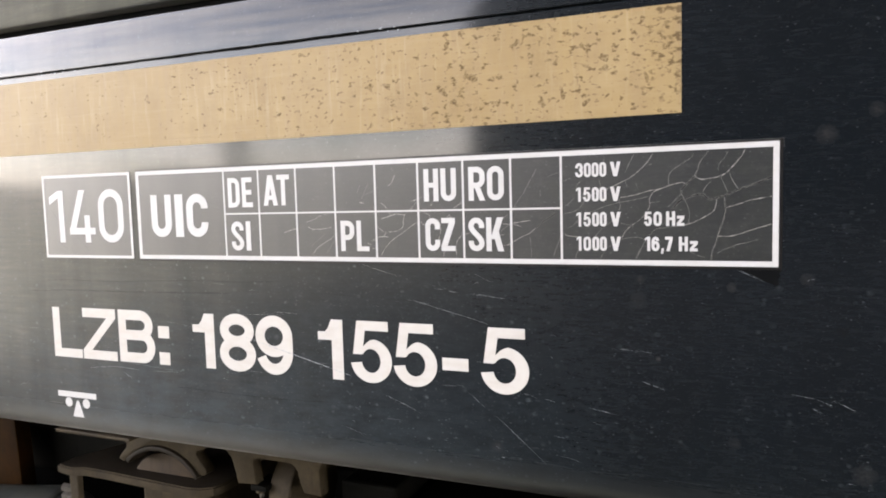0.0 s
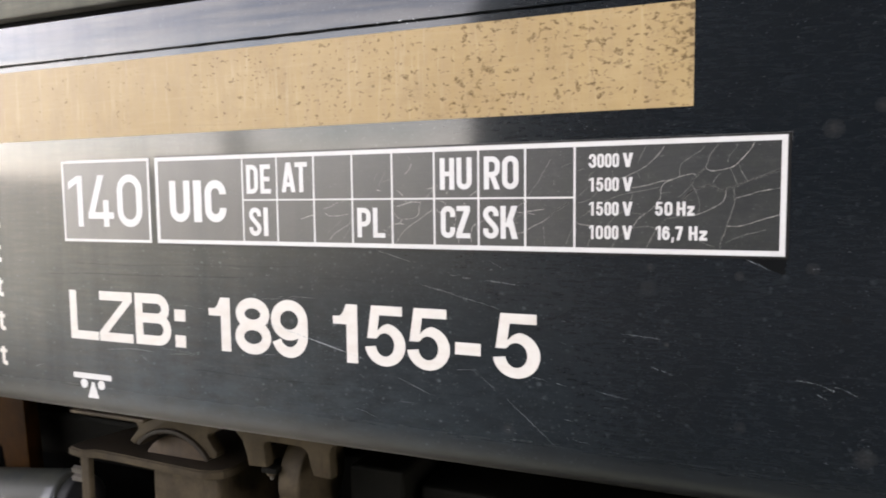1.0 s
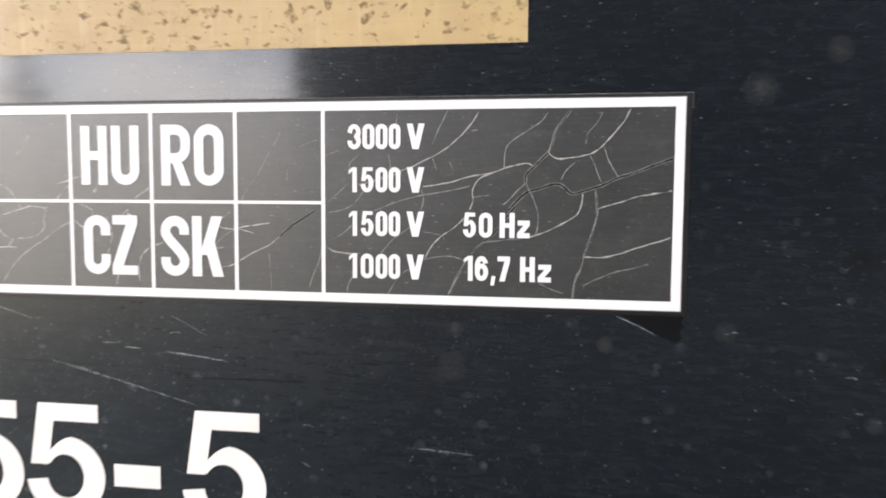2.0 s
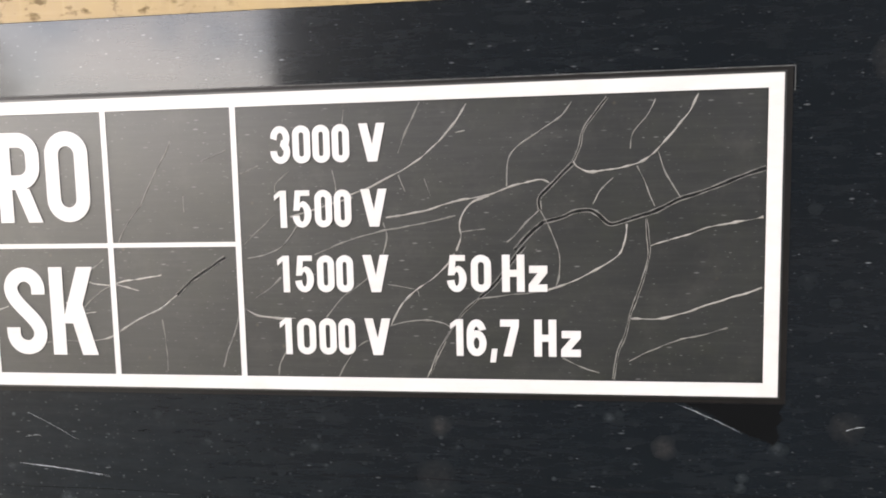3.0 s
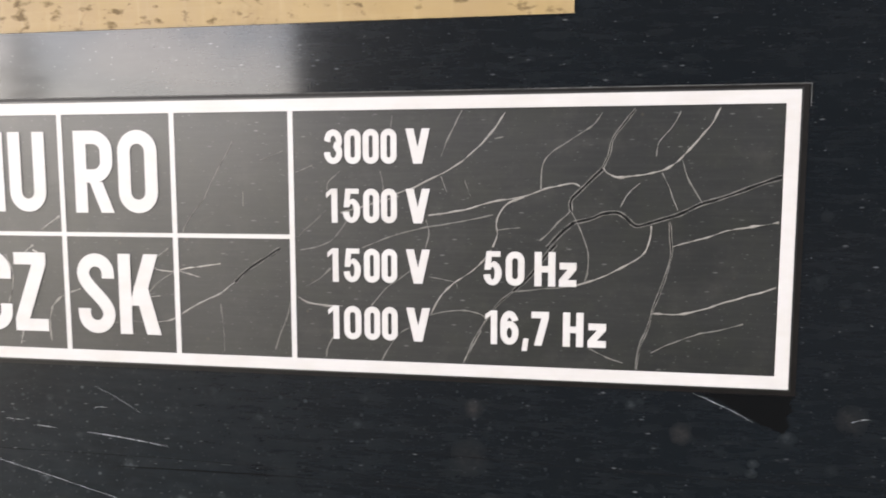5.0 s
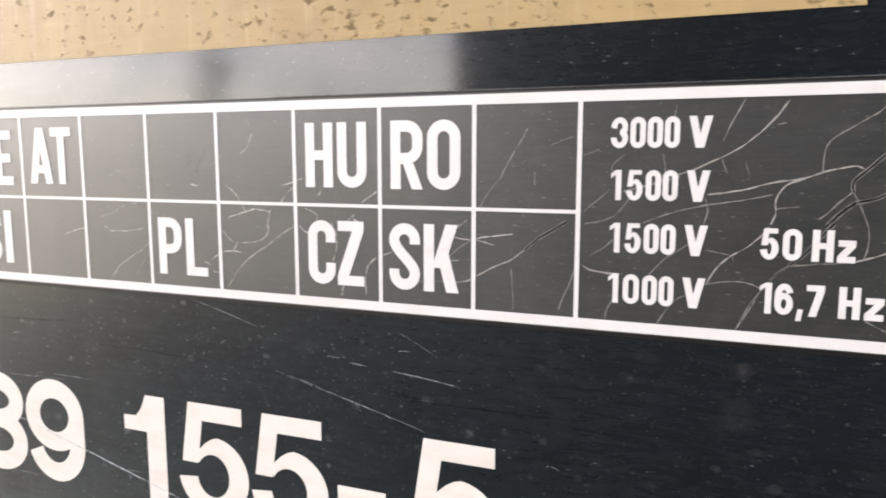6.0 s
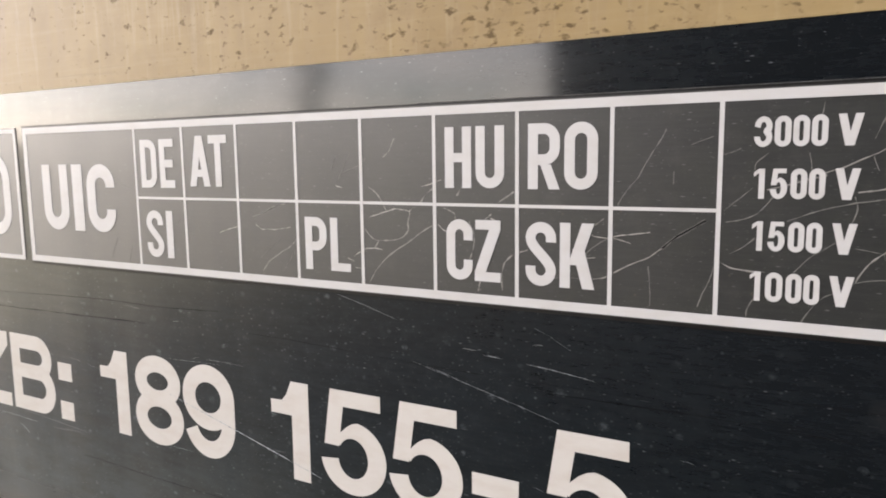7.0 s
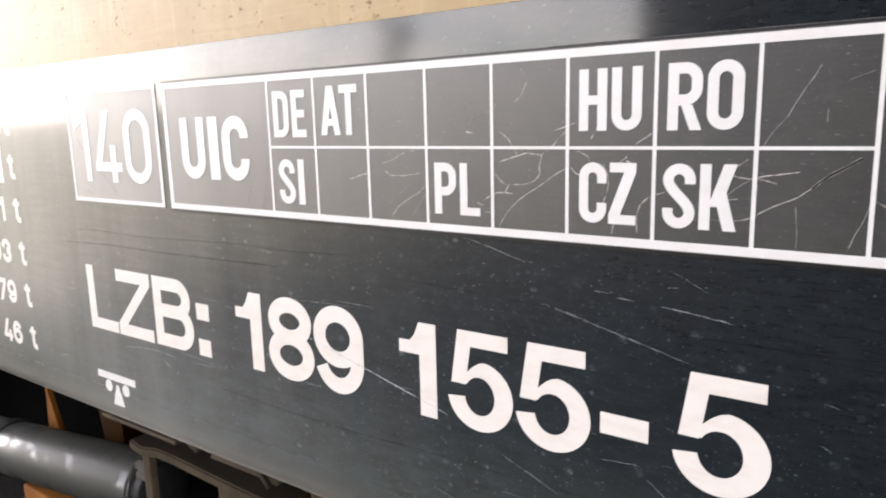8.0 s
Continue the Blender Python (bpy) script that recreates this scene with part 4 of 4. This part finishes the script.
crack('f', (0.128, 0.141), (0.132, 0.130))
crack('n', (0.148, 0.117), (0.126, 0.112), (0.103, 0.108), (0.081, 0.103), (0.062, 0.096), (0.053, 0.092))
crack('f', (0.003, 0.147), (0.016, 0.152))
crack('n', (0.149, 0.170), (0.155, 0.171))
crack('f', (0.151, 0.106), (0.167, 0.108))
crack('f', (0.102, 0.072), (0.120, 0.069), (0.123, 0.064))
crack('f', (0.004, 0.100), (0.026, 0.119))
crack('b', (-0.532, 0.080), (-0.514, 0.085), (-0.497, 0.093), (-0.480, 0.096))
crack('c', (-0.528, 0.070), (-0.518, 0.065), (-0.498, 0.065), (-0.473, 0.069))
crack('c', (-0.589, 0.058), (-0.573, 0.063), (-0.557, 0.067))
crack('b', (-0.519, 0.014), (-0.508, 0.026), (-0.491, 0.037), (-0.474, 0.046), (-0.465, 0.055))
crack('f', (-0.486, 0.016), (-0.466, 0.043))
crack('n', (-0.397, 0.132), (-0.373, 0.141), (-0.364, 0.148))
crack('n', (-0.411, 0.137), (-0.404, 0.152))
crack('c', (-0.405, 0.118), (-0.396, 0.116))
crack('b', (-0.361, 0.117), (-0.350, 0.110), (-0.343, 0.100), (-0.338, 0.092))
crack('c', (-0.360, 0.084), (-0.345, 0.089), (-0.327, 0.094), (-0.313, 0.093), (-0.308, 0.091))
crack('b', (-0.308, 0.090), (-0.311, 0.080), (-0.311, 0.071), (-0.317, 0.064), (-0.328, 0.060))
crack('b', (-0.328, 0.060), (-0.349, 0.059), (-0.359, 0.063), (-0.367, 0.071))
crack('b', (-0.349, 0.059), (-0.354, 0.050))
crack('c', (-0.366, 0.049), (-0.354, 0.050), (-0.344, 0.049))
crack('c', (-0.382, 0.040), (-0.371, 0.047), (-0.366, 0.048))
crack('c', (-0.381, 0.027), (-0.367, 0.026))
crack('b', (-0.391, 0.037), (-0.382, 0.034))
crack('b', (-0.362, 0.011), (-0.350, 0.029), (-0.331, 0.046), (-0.310, 0.059))
crack('b', (-0.310, 0.059), (-0.289, 0.073), (-0.279, 0.078))
crack('b', (-0.327, 0.169), (-0.333, 0.156), (-0.341, 0.149))
crack('n', (-0.334, 0.184), (-0.329, 0.178))
crack('c', (-0.270, 0.125), (-0.282, 0.121), (-0.293, 0.118))
crack('b', (-0.295, 0.101), (-0.287, 0.111), (-0.280, 0.116))
crack('c', (-0.301, 0.097), (-0.309, 0.092))
crack('c', (-0.274, 0.079), (-0.269, 0.074), (-0.261, 0.070))
crack('b', (-0.267, 0.096), (-0.255, 0.091), (-0.254, 0.085))
crack('b', (-0.238, 0.083), (-0.232, 0.068), (-0.234, 0.054), (-0.239, 0.041))
crack('b', (-0.221, 0.085), (-0.213, 0.091))
crack('b', (-0.205, 0.103), (-0.189, 0.114))
crack('b', (-0.174, 0.057), (-0.190, 0.051), (-0.199, 0.043))
crack('b', (-0.199, 0.043), (-0.202, 0.030), (-0.201, 0.015))
crack('b', (-0.228, 0.012), (-0.224, 0.028))
crack('b', (-0.252, 0.109), (-0.245, 0.120))
crack('w', (-0.010, 0.091), (-0.021, 0.084), (-0.035, 0.075), (-0.046, 0.065))
crack('b', (-0.046, 0.065), (-0.060, 0.055), (-0.075, 0.048), (-0.091, 0.039), (-0.101, 0.034), (-0.113, 0.032))
crack('f', (-0.113, 0.032), (-0.140, 0.032), (-0.159, 0.027))
crack('c', (-0.121, 0.079), (-0.108, 0.073), (-0.097, 0.072), (-0.081, 0.075), (-0.057, 0.079))
crack('b', (-0.095, 0.074), (-0.086, 0.071), (-0.074, 0.068))
crack('n', (-0.111, 0.081), (-0.099, 0.090))
crack('n', (-0.116, 0.056), (-0.105, 0.066), (-0.094, 0.072))
crack('c', (-0.116, 0.052), (-0.107, 0.053))
crack('n', (-0.045, 0.170), (-0.052, 0.157), (-0.060, 0.144), (-0.069, 0.127))
crack('f', (-0.069, 0.127), (-0.082, 0.111), (-0.087, 0.102))
crack('f', (-0.058, 0.048), (-0.056, 0.027), (-0.056, 0.012))
crack('n', (-0.001, 0.055), (-0.005, 0.041), (-0.011, 0.026), (-0.015, 0.015))
crack('f', (-0.038, 0.133), (-0.038, 0.122))
crack('f', (-0.024, 0.156), (-0.006, 0.163))
crack('c', (-0.214, 0.087), (-0.206, 0.083))
crack('n', (-0.788, 0.123), (-0.744, 0.110))
crack('f', (-0.802, 0.014), (-0.784, 0.044))
crack('f', (-0.764, 0.009), (-0.755, 0.037))
crack('n', (-0.670, 0.062), (-0.653, 0.078))
crack('n', (-0.401, 0.125), (-0.385, 0.155))
crack('f', (-0.522, 0.030), (-0.489, 0.056))
crack('n', (-1.266, 0.115), (-1.249, 0.094), parent=speed)
crack('n', (-1.251, 0.040), (-1.220, 0.021), parent=speed)
crack('n', (-1.194, 0.054), (-1.147, 0.017), parent=speed)
crack('f', (-1.260, 0.022), (-1.226, 0.014), parent=speed)


# ---- scratches in the paint
def scratch(x0, z0, x1, z1, wide=0.0004, skip=0.3, y=0.0002):
    """A scored line that starts and stops; skip: how much of it is missing."""
    a, b = Vector((x0, z0)), Vector((x1, z1))
    n = 4 + int((b - a).length * 420)
    side = Vector((a.y - b.y, b.x - a.x)).normalized()
    line = [a.lerp(b, k / n) + side * (0.0007 * math.sin(math.pi * k / n) + 0.0003 * noise.noise((x0 * 31, k * 0.16, z0 * 17))) for k in range(n + 1)]
    runs = [[]]
    for k, q in enumerate(line):
        if noise.noise((k * 0.08, x0 * 23, z0 * 29)) * 0.5 + 0.5 > skip:
            runs[-1].append(q)
        elif runs[-1]:
            runs.append([])
    for run in runs:
        if len(run) > 2:
            part("scratch", ribbon(run, -wide, wide, y, 0.0003, x0 * 7, 0.0003, 1.5, 0.85), SCRATCH, loco)


# long scores under the table
for row in ((-0.412, -0.005, -0.329, -0.028, 0.0005, 0.2), (-0.222, -0.055, -0.106, -0.066, 0.0005, 0.3), (-0.292, -0.077, -0.140, -0.115, 0.00045, 0.35), (-0.362, -0.269, -0.287, -0.299, 0.0005, 0.3),
            (-0.197, -0.240, -0.152, -0.275, 0.0004, 0.35), (-0.132, -0.288, -0.018, -0.386, 0.00045, 0.33), (0.085, -0.1475, 0.155, -0.1515, 0.0007, 0.12), (0.040, -0.258, 0.098, -0.2665, 0.0005, 0.2),
            (-0.083, -0.241, -0.014, -0.253, 0.0004, 0.45), (0.137, -0.203, 0.176, -0.2155, 0.0006, 0.15),
            (0.287, -0.0055, 0.328, -0.0245, 0.0005, 0.05), (0.348, -0.2040, 0.406, -0.2105, 0.0004, 0.35), (0.406, -0.2110, 0.428, -0.2205, 0.0006, 0.0), (0.424, -0.2200, 0.430, -0.2110, 0.0006, 0.0),
            (0.429, -0.2110, 0.462, -0.2265, 0.0006, 0.15), (0.401, -0.2270, 0.409, -0.2310, 0.0007, 0.0), (0.390, -0.0212, 0.402, -0.0188, 0.0007, 0.0), (-0.172, -0.0585, -0.105, -0.0672, 0.0004, 0.1)):
    scratch(*row)
# rubs about the jacking mark
for row in ((-1.175, -0.271, -1.100, -0.2625, 0.0006, 0.1), (-1.105, -0.262, -1.014, -0.2645, 0.0006, 0.15), (-1.062, -0.274, -1.040, -0.287, 0.0008, 0.2), (-1.429, -0.334, -1.396, -0.325, 0.0007, 0.2), (-0.974, -0.266, -0.897, -0.262, 0.0004, 0.3)):
    scratch(*row)
# the one that runs on over the figures
scratch(-0.700, -0.170, -0.440, -0.236, 0.0006, 0.2, -0.0005)
# short nicks and rubs
for row in ((-0.465, -0.342, -0.412, -0.358), (-0.131, -0.349, -0.108, -0.356), (-0.920, -0.145, -0.848, -0.155),
            (-0.751, -0.246, -0.660, -0.245), (-1.050, -0.250, -0.880, -0.260), (-0.018, -0.317, 0.009, -0.320), (-0.015, -0.352, 0.031, -0.359), (-0.650, -0.112, -0.560, -0.112), (-0.740, -0.122, -0.600, -0.116),
            (-0.236, -0.240, -0.170, -0.236), (-0.168, -0.020, -0.125, -0.042), (-0.308, -0.073, -0.253, -0.085), (-0.247, -0.051, -0.205, -0.054)):
    scratch(*row, 0.00035, 0.34)
# many little ones, most of them lying along the sheet
marks = random.Random(23)
for k in range(36):
    x, z, long = marks.uniform(-1.2, 0.3) if k % 3 else marks.uniform(0.3, 0.66), marks.uniform(-0.37, -0.03), marks.uniform(0.005, 0.014)
    turn = radians(marks.gauss(-6, 10))
    scratch(x, z, x + long * math.cos(turn), z + long * math.sin(turn), marks.uniform(0.0002, 0.00035), 0.2)

# ---- dark dirt lines that the brushes left, and the torn corner of the film
def dirt_line(x0, x1, z, rise, wide):
    n = int((x1 - x0) * 60)
    line = [Vector((x0 + (x1 - x0) * k / n, z + rise * k / n + 0.006 * noise.noise((k * 0.09, z * 40, 1.7)))) for k in range(n + 1)]
    part("dirt_line", ribbon(line, -wide, wide, 0.0003, 0.0005, z * 31), SEAL, loco)


for row in ((-1.36, -0.74, -0.084, 0.010, 0.0011), (-1.30, -0.60, -0.058, 0.012, 0.0007), (-0.15, 0.46, -0.084, -0.010, 0.0010), (-0.55, 0.10, -0.070, -0.012, 0.0006),
            (0.05, 0.68, -0.062, -0.006, 0.0008), (-0.90, -0.20, -0.300, 0.004, 0.0006), (0.10, 0.66, -0.128, 0.008, 0.0007)):
    dirt_line(*row)
part("film_residue", outline([(0.292, -0.0050), (0.3525, -0.0050), (0.3498, -0.0100), (0.3524, -0.0150), (0.3480, -0.0195), (0.3506, -0.0255), (0.3472, -0.0315), (0.3430, -0.0290), (0.332, -0.0255), (0.318, -0.0175), (0.305, -0.0100)], -0.0004, 0.0004), RESIDUE, loco, "dark residue below the corner of the film")

# ---- paint nicked off the lips of the seam
nicks = random.Random(11)
for k in range(14):
    x = nicks.choice((-0.34, -1.25)) + nicks.gauss(0, 0.04)
    long, z = nicks.uniform(0.003, 0.012), nicks.choice((0.4443, 0.4500))
    part("paint_nick", outline([(x, z), (x + long * 0.4, z - 0.0011), (x + long, z), (x + long * 0.6, z + 0.0012)], -0.0003, 0.0004), SCRATCH, loco)

# ---- brackets under the side sheet
UNDER = -0.40
part("jacking_pad", slab(-1.338, -1.085, 0.022, 0.12, -0.4560, -0.4475, 0.002), DUST_STEEL, loco, "thin steel jacking pad with a worn bright edge")


def arc(cx, cz, radius, start, end, count):
    return [(cx + radius * math.cos(radians(start + (end - start) * k / count)), cz + radius * math.sin(radians(start + (end - start) * k / count))) for k in range(count + 1)]


# the arched lug round the buffer disc
lug = [(-1.240, UNDER), (-1.258, -0.500), (-1.285, -0.524), (-1.301, -0.533), (-1.291, -0.545), (-1.293, -0.556), (-1.319, -0.583), (-1.322, -0.591), (-1.305, -0.598)]
lug += arc(-1.170, -0.705, 0.168, 135, 38, 16) + [(-1.022, -0.604), (-1.012, -0.596), (-1.012, -0.585), (-1.027, -0.569), (-1.043, -0.547), (-1.039, -0.537), (-1.021, -0.532), (-1.001, -0.518), (-0.976, -0.501), (-0.970, UNDER)]
smooth(part("arched_lug", outline(lug, 0.20, 0.235, 0.003), DUST_STEEL, loco, "dusty brown arched steel lug"))
lip = arc(-1.170, -0.705, 0.167, 136, 36, 20) + arc(-1.170, -0.705, 0.155, 36, 136, 20)
smooth(part("lug_lip", outline(lip, 0.192, 0.262, 0.002), DARK_BROWN, loco, "dark lip in the arch of the lug"))
# the forked bracket with its roller
fork = [(-0.985, UNDER), (-0.951, -0.490), (-0.924, -0.504), (-0.901, -0.527), (-0.890, -0.563), (-0.884, -0.592), (-0.828, -0.589), (-0.830, -0.563), (-0.834, -0.533), (-0.831, -0.526), (-0.826, -0.522), (-0.814, -0.520), (-0.729, -0.521),
        (-0.718, -0.523), (-0.709, -0.528), (-0.702, -0.538), (-0.695, -0.566), (-0.686, -0.591), (-0.636, -0.593), (-0.637, -0.557), (-0.639, -0.532), (-0.636, -0.520), (-0.628, -0.510), (-0.617, -0.503), (-0.596, -0.497), (-0.560, UNDER)]
smooth(part("forked_bracket", outline(fork, 0.17, 0.205, 0.004), DUST_STEEL, loco, "dusty brown forked steel bracket"))
part("bracket_foot", slab(-0.846, -0.800, 0.172, 0.25, -0.606, -0.592, 0.002), DARK_STEEL, loco)
smooth(part("bracket_bolt", round_bar((-0.824, 0.185, -0.613), (-0.824, 0.185, -0.606), 0.012, 6), DUST_STEEL, loco))
smooth(part("bracket_bolt", round_bar((-0.822, 0.185, -0.624), (-0.822, 0.185, -0.613), 0.006, 16), BOLT_STEEL, loco))

# ---------------------------------------------------------------- the bogie below
bogie = thing("bogie", "grimy brown locomotive bogie with grey damper, standing on rails", "bogie")
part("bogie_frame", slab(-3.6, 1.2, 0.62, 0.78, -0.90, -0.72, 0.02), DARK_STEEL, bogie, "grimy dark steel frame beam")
# the web is blackened where deep shade lies below the beam
part("frame_web", slab(-3.6, 1.2, 0.68, 0.74, -1.30, -0.90), SHADE_BLACK, bogie, "web of the frame, coloured black for shade")
for x in (-3.0, 0.6):
    for y in (0.70, 2.20):
        smooth(part("wheel", round_bar((x, y, 0.82 - Z0), (x, y + 0.13, 0.82 - Z0), 0.65, 48, 0.01), DARK_STEEL, bogie))
    part("axle", round_bar((x, 0.83, 0.82 - Z0), (x, 2.2, 0.82 - Z0), 0.09), DARK_STEEL, bogie)
# stop plate with post, block and buffer disc
plate = bmesh.new()
top = [(-1.569, 0.200), (-1.505, 0.190), (-1.465, 0.205), (-1.40, 0.205), (-1.075, 0.190), (-1.035, 0.196), (-1.005, 0.216), (-0.992, 0.25), (-0.985, 0.62), (-1.45, 0.62), (-1.569, 0.26)]
face = plate.faces.new([plate.verts.new((x, y, Z0 - 0.639)) for x, y in top])
made = bmesh.ops.extrude_face_region(plate, geom=[face])
bmesh.ops.translate(plate, verts=[v for v in made["geom"] if isinstance(v, bmesh.types.BMVert)], vec=(0, 0, -0.026))
bmesh.ops.bevel(plate, geom=[e for e in plate.edges if abs(e.verts[0].co.z - e.verts[1].co.z) < 1e-6], offset=0.004, segments=2, affect="EDGES")
stop = smooth(part("stop_plate", plate, DUST_STEEL, bogie, "dusty brown steel stop plate, top coloured darker for shade"))
stop.data.materials.append(DARK_BROWN)
# upward faces take the dark brown: their shade is put into the colour
for face in stop.data.polygons:
    face.material_index = 1 if face.normal.z > 0.7 else 0
part("plate_post", slab(-1.537, -1.503, 0.21, 0.230, -0.95, -0.666, 0.004), DUST_STEEL, bogie)
for z in (-0.720, -0.745):
    smooth(part("post_bolt", round_bar((-1.580, 0.225, z), (-1.537, 0.225, z), 0.013, 6), BOLT_STEEL, bogie))
part("plate_block", slab(-1.282, -1.040, 0.24, 0.60, -1.05, -0.666, 0.01), DUST_STEEL, bogie, "dusty steel block under the plate")
# the disc, rubbed to bare brown steel
disc = arc(-1.205, -0.712, 0.131, 31, 149, 22)
smooth(part("buffer_disc", outline(disc, 0.25, 0.33, 0.005), BROWN_STEEL, bogie, "rounded steel buffer disc"))
# link roller in the fork
smooth(part("link_roller", round_bar((-0.807, 0.305, -0.645), (-0.742, 0.305, -0.645), 0.118, 48, 0.006), DUST_STEEL, bogie, "dusty link eye hanging in the fork"))
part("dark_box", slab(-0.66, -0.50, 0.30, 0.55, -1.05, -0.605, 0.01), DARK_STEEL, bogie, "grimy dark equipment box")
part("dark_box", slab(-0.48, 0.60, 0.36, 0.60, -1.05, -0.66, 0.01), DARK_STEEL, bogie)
# the grey damper with its black end
smooth(part("damper_cylinder", round_bar((-2.95, 0.36, -1.05), (-1.745, 0.36, -0.895), 0.095, 48, 0.012), DAMPER_GREY, bogie, "grey painted damper cylinder with sheen"))
smooth(part("damper_end", round_bar((-1.746, 0.36, -0.895), (-1.70, 0.36, -0.891), 0.080, 40, 0.008), RUBBER, bogie, "black rubber damper end"))
smooth(part("damper_band", round_bar((-2.70, 0.36, -1.018), (-2.62, 0.36, -1.0076), 0.102, 48, 0.006), RUBBER, bogie))
# rust-orange frame gussets seen through the gaps
gusset = [(-2.44, -0.62), (-2.17, -0.62), (-2.16, -0.76), (-2.14, -1.10), (-2.24, -1.10), (-2.30, -0.84), (-2.44, -0.75)]
smooth(part("frame_gusset", outline(gusset, 0.50, 0.56, 0.006), SHADED_ORANGE, bogie, "rust-orange painted frame gusset, coloured dark for shade"))
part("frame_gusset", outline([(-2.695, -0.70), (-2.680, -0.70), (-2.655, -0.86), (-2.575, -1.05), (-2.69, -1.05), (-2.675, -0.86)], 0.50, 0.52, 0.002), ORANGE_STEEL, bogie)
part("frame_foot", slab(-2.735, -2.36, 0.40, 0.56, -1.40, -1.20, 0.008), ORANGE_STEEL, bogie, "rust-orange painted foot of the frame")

# ---------------------------------------------------------------- across the yard, seen mirrored in the lacquer
shed = thing("engine_shed", "dark sooty rendered engine shed across the yard", "building")
# upper metres are added to block sky light from the film and sheet
part("shed_wall", slab(-7.45, 40.0, -32.0, -20.0, -Z0, 16.8 - Z0), BRICKWORK, shed)
part("shed_roof", slab(-7.55, 40.3, -32.3, -19.7, 16.8 - Z0, 17.2 - Z0), ROOFING, shed)

rng = random.Random(5)
woods = bmesh.new()
for k in range(420):
    x = -330 + 290 * rng.random()
    y = -150 - 24 * rng.random() - 0.15 * abs(x + 20)
    r = rng.uniform(1.0, 2.4)
    bmesh.ops.create_icosphere(woods, subdivisions=1, radius=r, matrix=Matrix.Translation((x, y, rng.uniform(0.2, 1.8))) @ Matrix.Diagonal((1.3, 1, rng.uniform(0.7, 1.2), 1)))
for k in range(620):      # the nearer trees at the yard's edge, uneven in height and with gaps
    turn, away = radians(rng.uniform(38, 89)), rng.uniform(72, 92)
    crown = 1.0 + 3.4 * max(0.0, 0.28 + 0.75 * noise.noise((turn * 11.0, 0.4, 2.0)))
    r = rng.uniform(0.5, 1.3)
    bmesh.ops.create_icosphere(woods, subdivisions=1, radius=r, matrix=Matrix.Translation((-away * math.sin(turn), -away * math.cos(turn), rng.uniform(0.3, crown))) @ Matrix.Diagonal((1.1, 1, rng.uniform(0.7, 1.2), 1)))
for v in woods.verts:
    v.co += 0.5 * noise.noise_vector(v.co * 0.7)
tagged(part("far_woods", woods, LEAVES, None), "dark uneven belt of far bushes and trees", "woods", kind="stuff")

# a slender tree at the edge of the yard
tree = thing("tree", "slender leafy tree at the edge of the yard", "tree")
TREE_X, TREE_Y = -24.6, -30.0
trunk = bmesh.new()
bmesh.ops.create_cone(trunk, cap_ends=True, segments=10, radius1=0.16, radius2=0.05, depth=6.5, matrix=Matrix.Translation((TREE_X, TREE_Y, 3.25)))
for k in range(9):
    turn, low = k * 2.4, 1.8 + 0.5 * k
    way = Vector((math.cos(turn), math.sin(turn), 0.9)).normalized()
    at = Vector((TREE_X, TREE_Y, low)) + way * 0.5
    bmesh.ops.create_cone(trunk, cap_ends=True, segments=6, radius1=0.045, radius2=0.012, depth=1.1, matrix=Matrix.Translation(at) @ way.to_track_quat("Z", "Y").to_matrix().to_4x4())
part("trunk", trunk, BARK, tree)
crown = bmesh.new()
for k in range(120):
    high = rng.uniform(1.5, 8.2)
    reach = 0.95 * math.sin(math.pi * min(1.0, (high - 1.0) / 7.6)) ** 0.6
    turn, far = rng.uniform(0, 6.283), reach * math.sqrt(rng.random())
    bmesh.ops.create_icosphere(crown, subdivisions=1, radius=rng.uniform(0.10, 0.26), matrix=Matrix.Translation((TREE_X + far * math.cos(turn), TREE_Y + far * math.sin(turn), high)) @ Matrix.Diagonal((1.2, 1.0, 0.8, 1)))
for v in crown.verts:
    v.co += 0.12 * noise.noise_vector(v.co * 2.3)
part("crown", crown, LEAVES, tree)
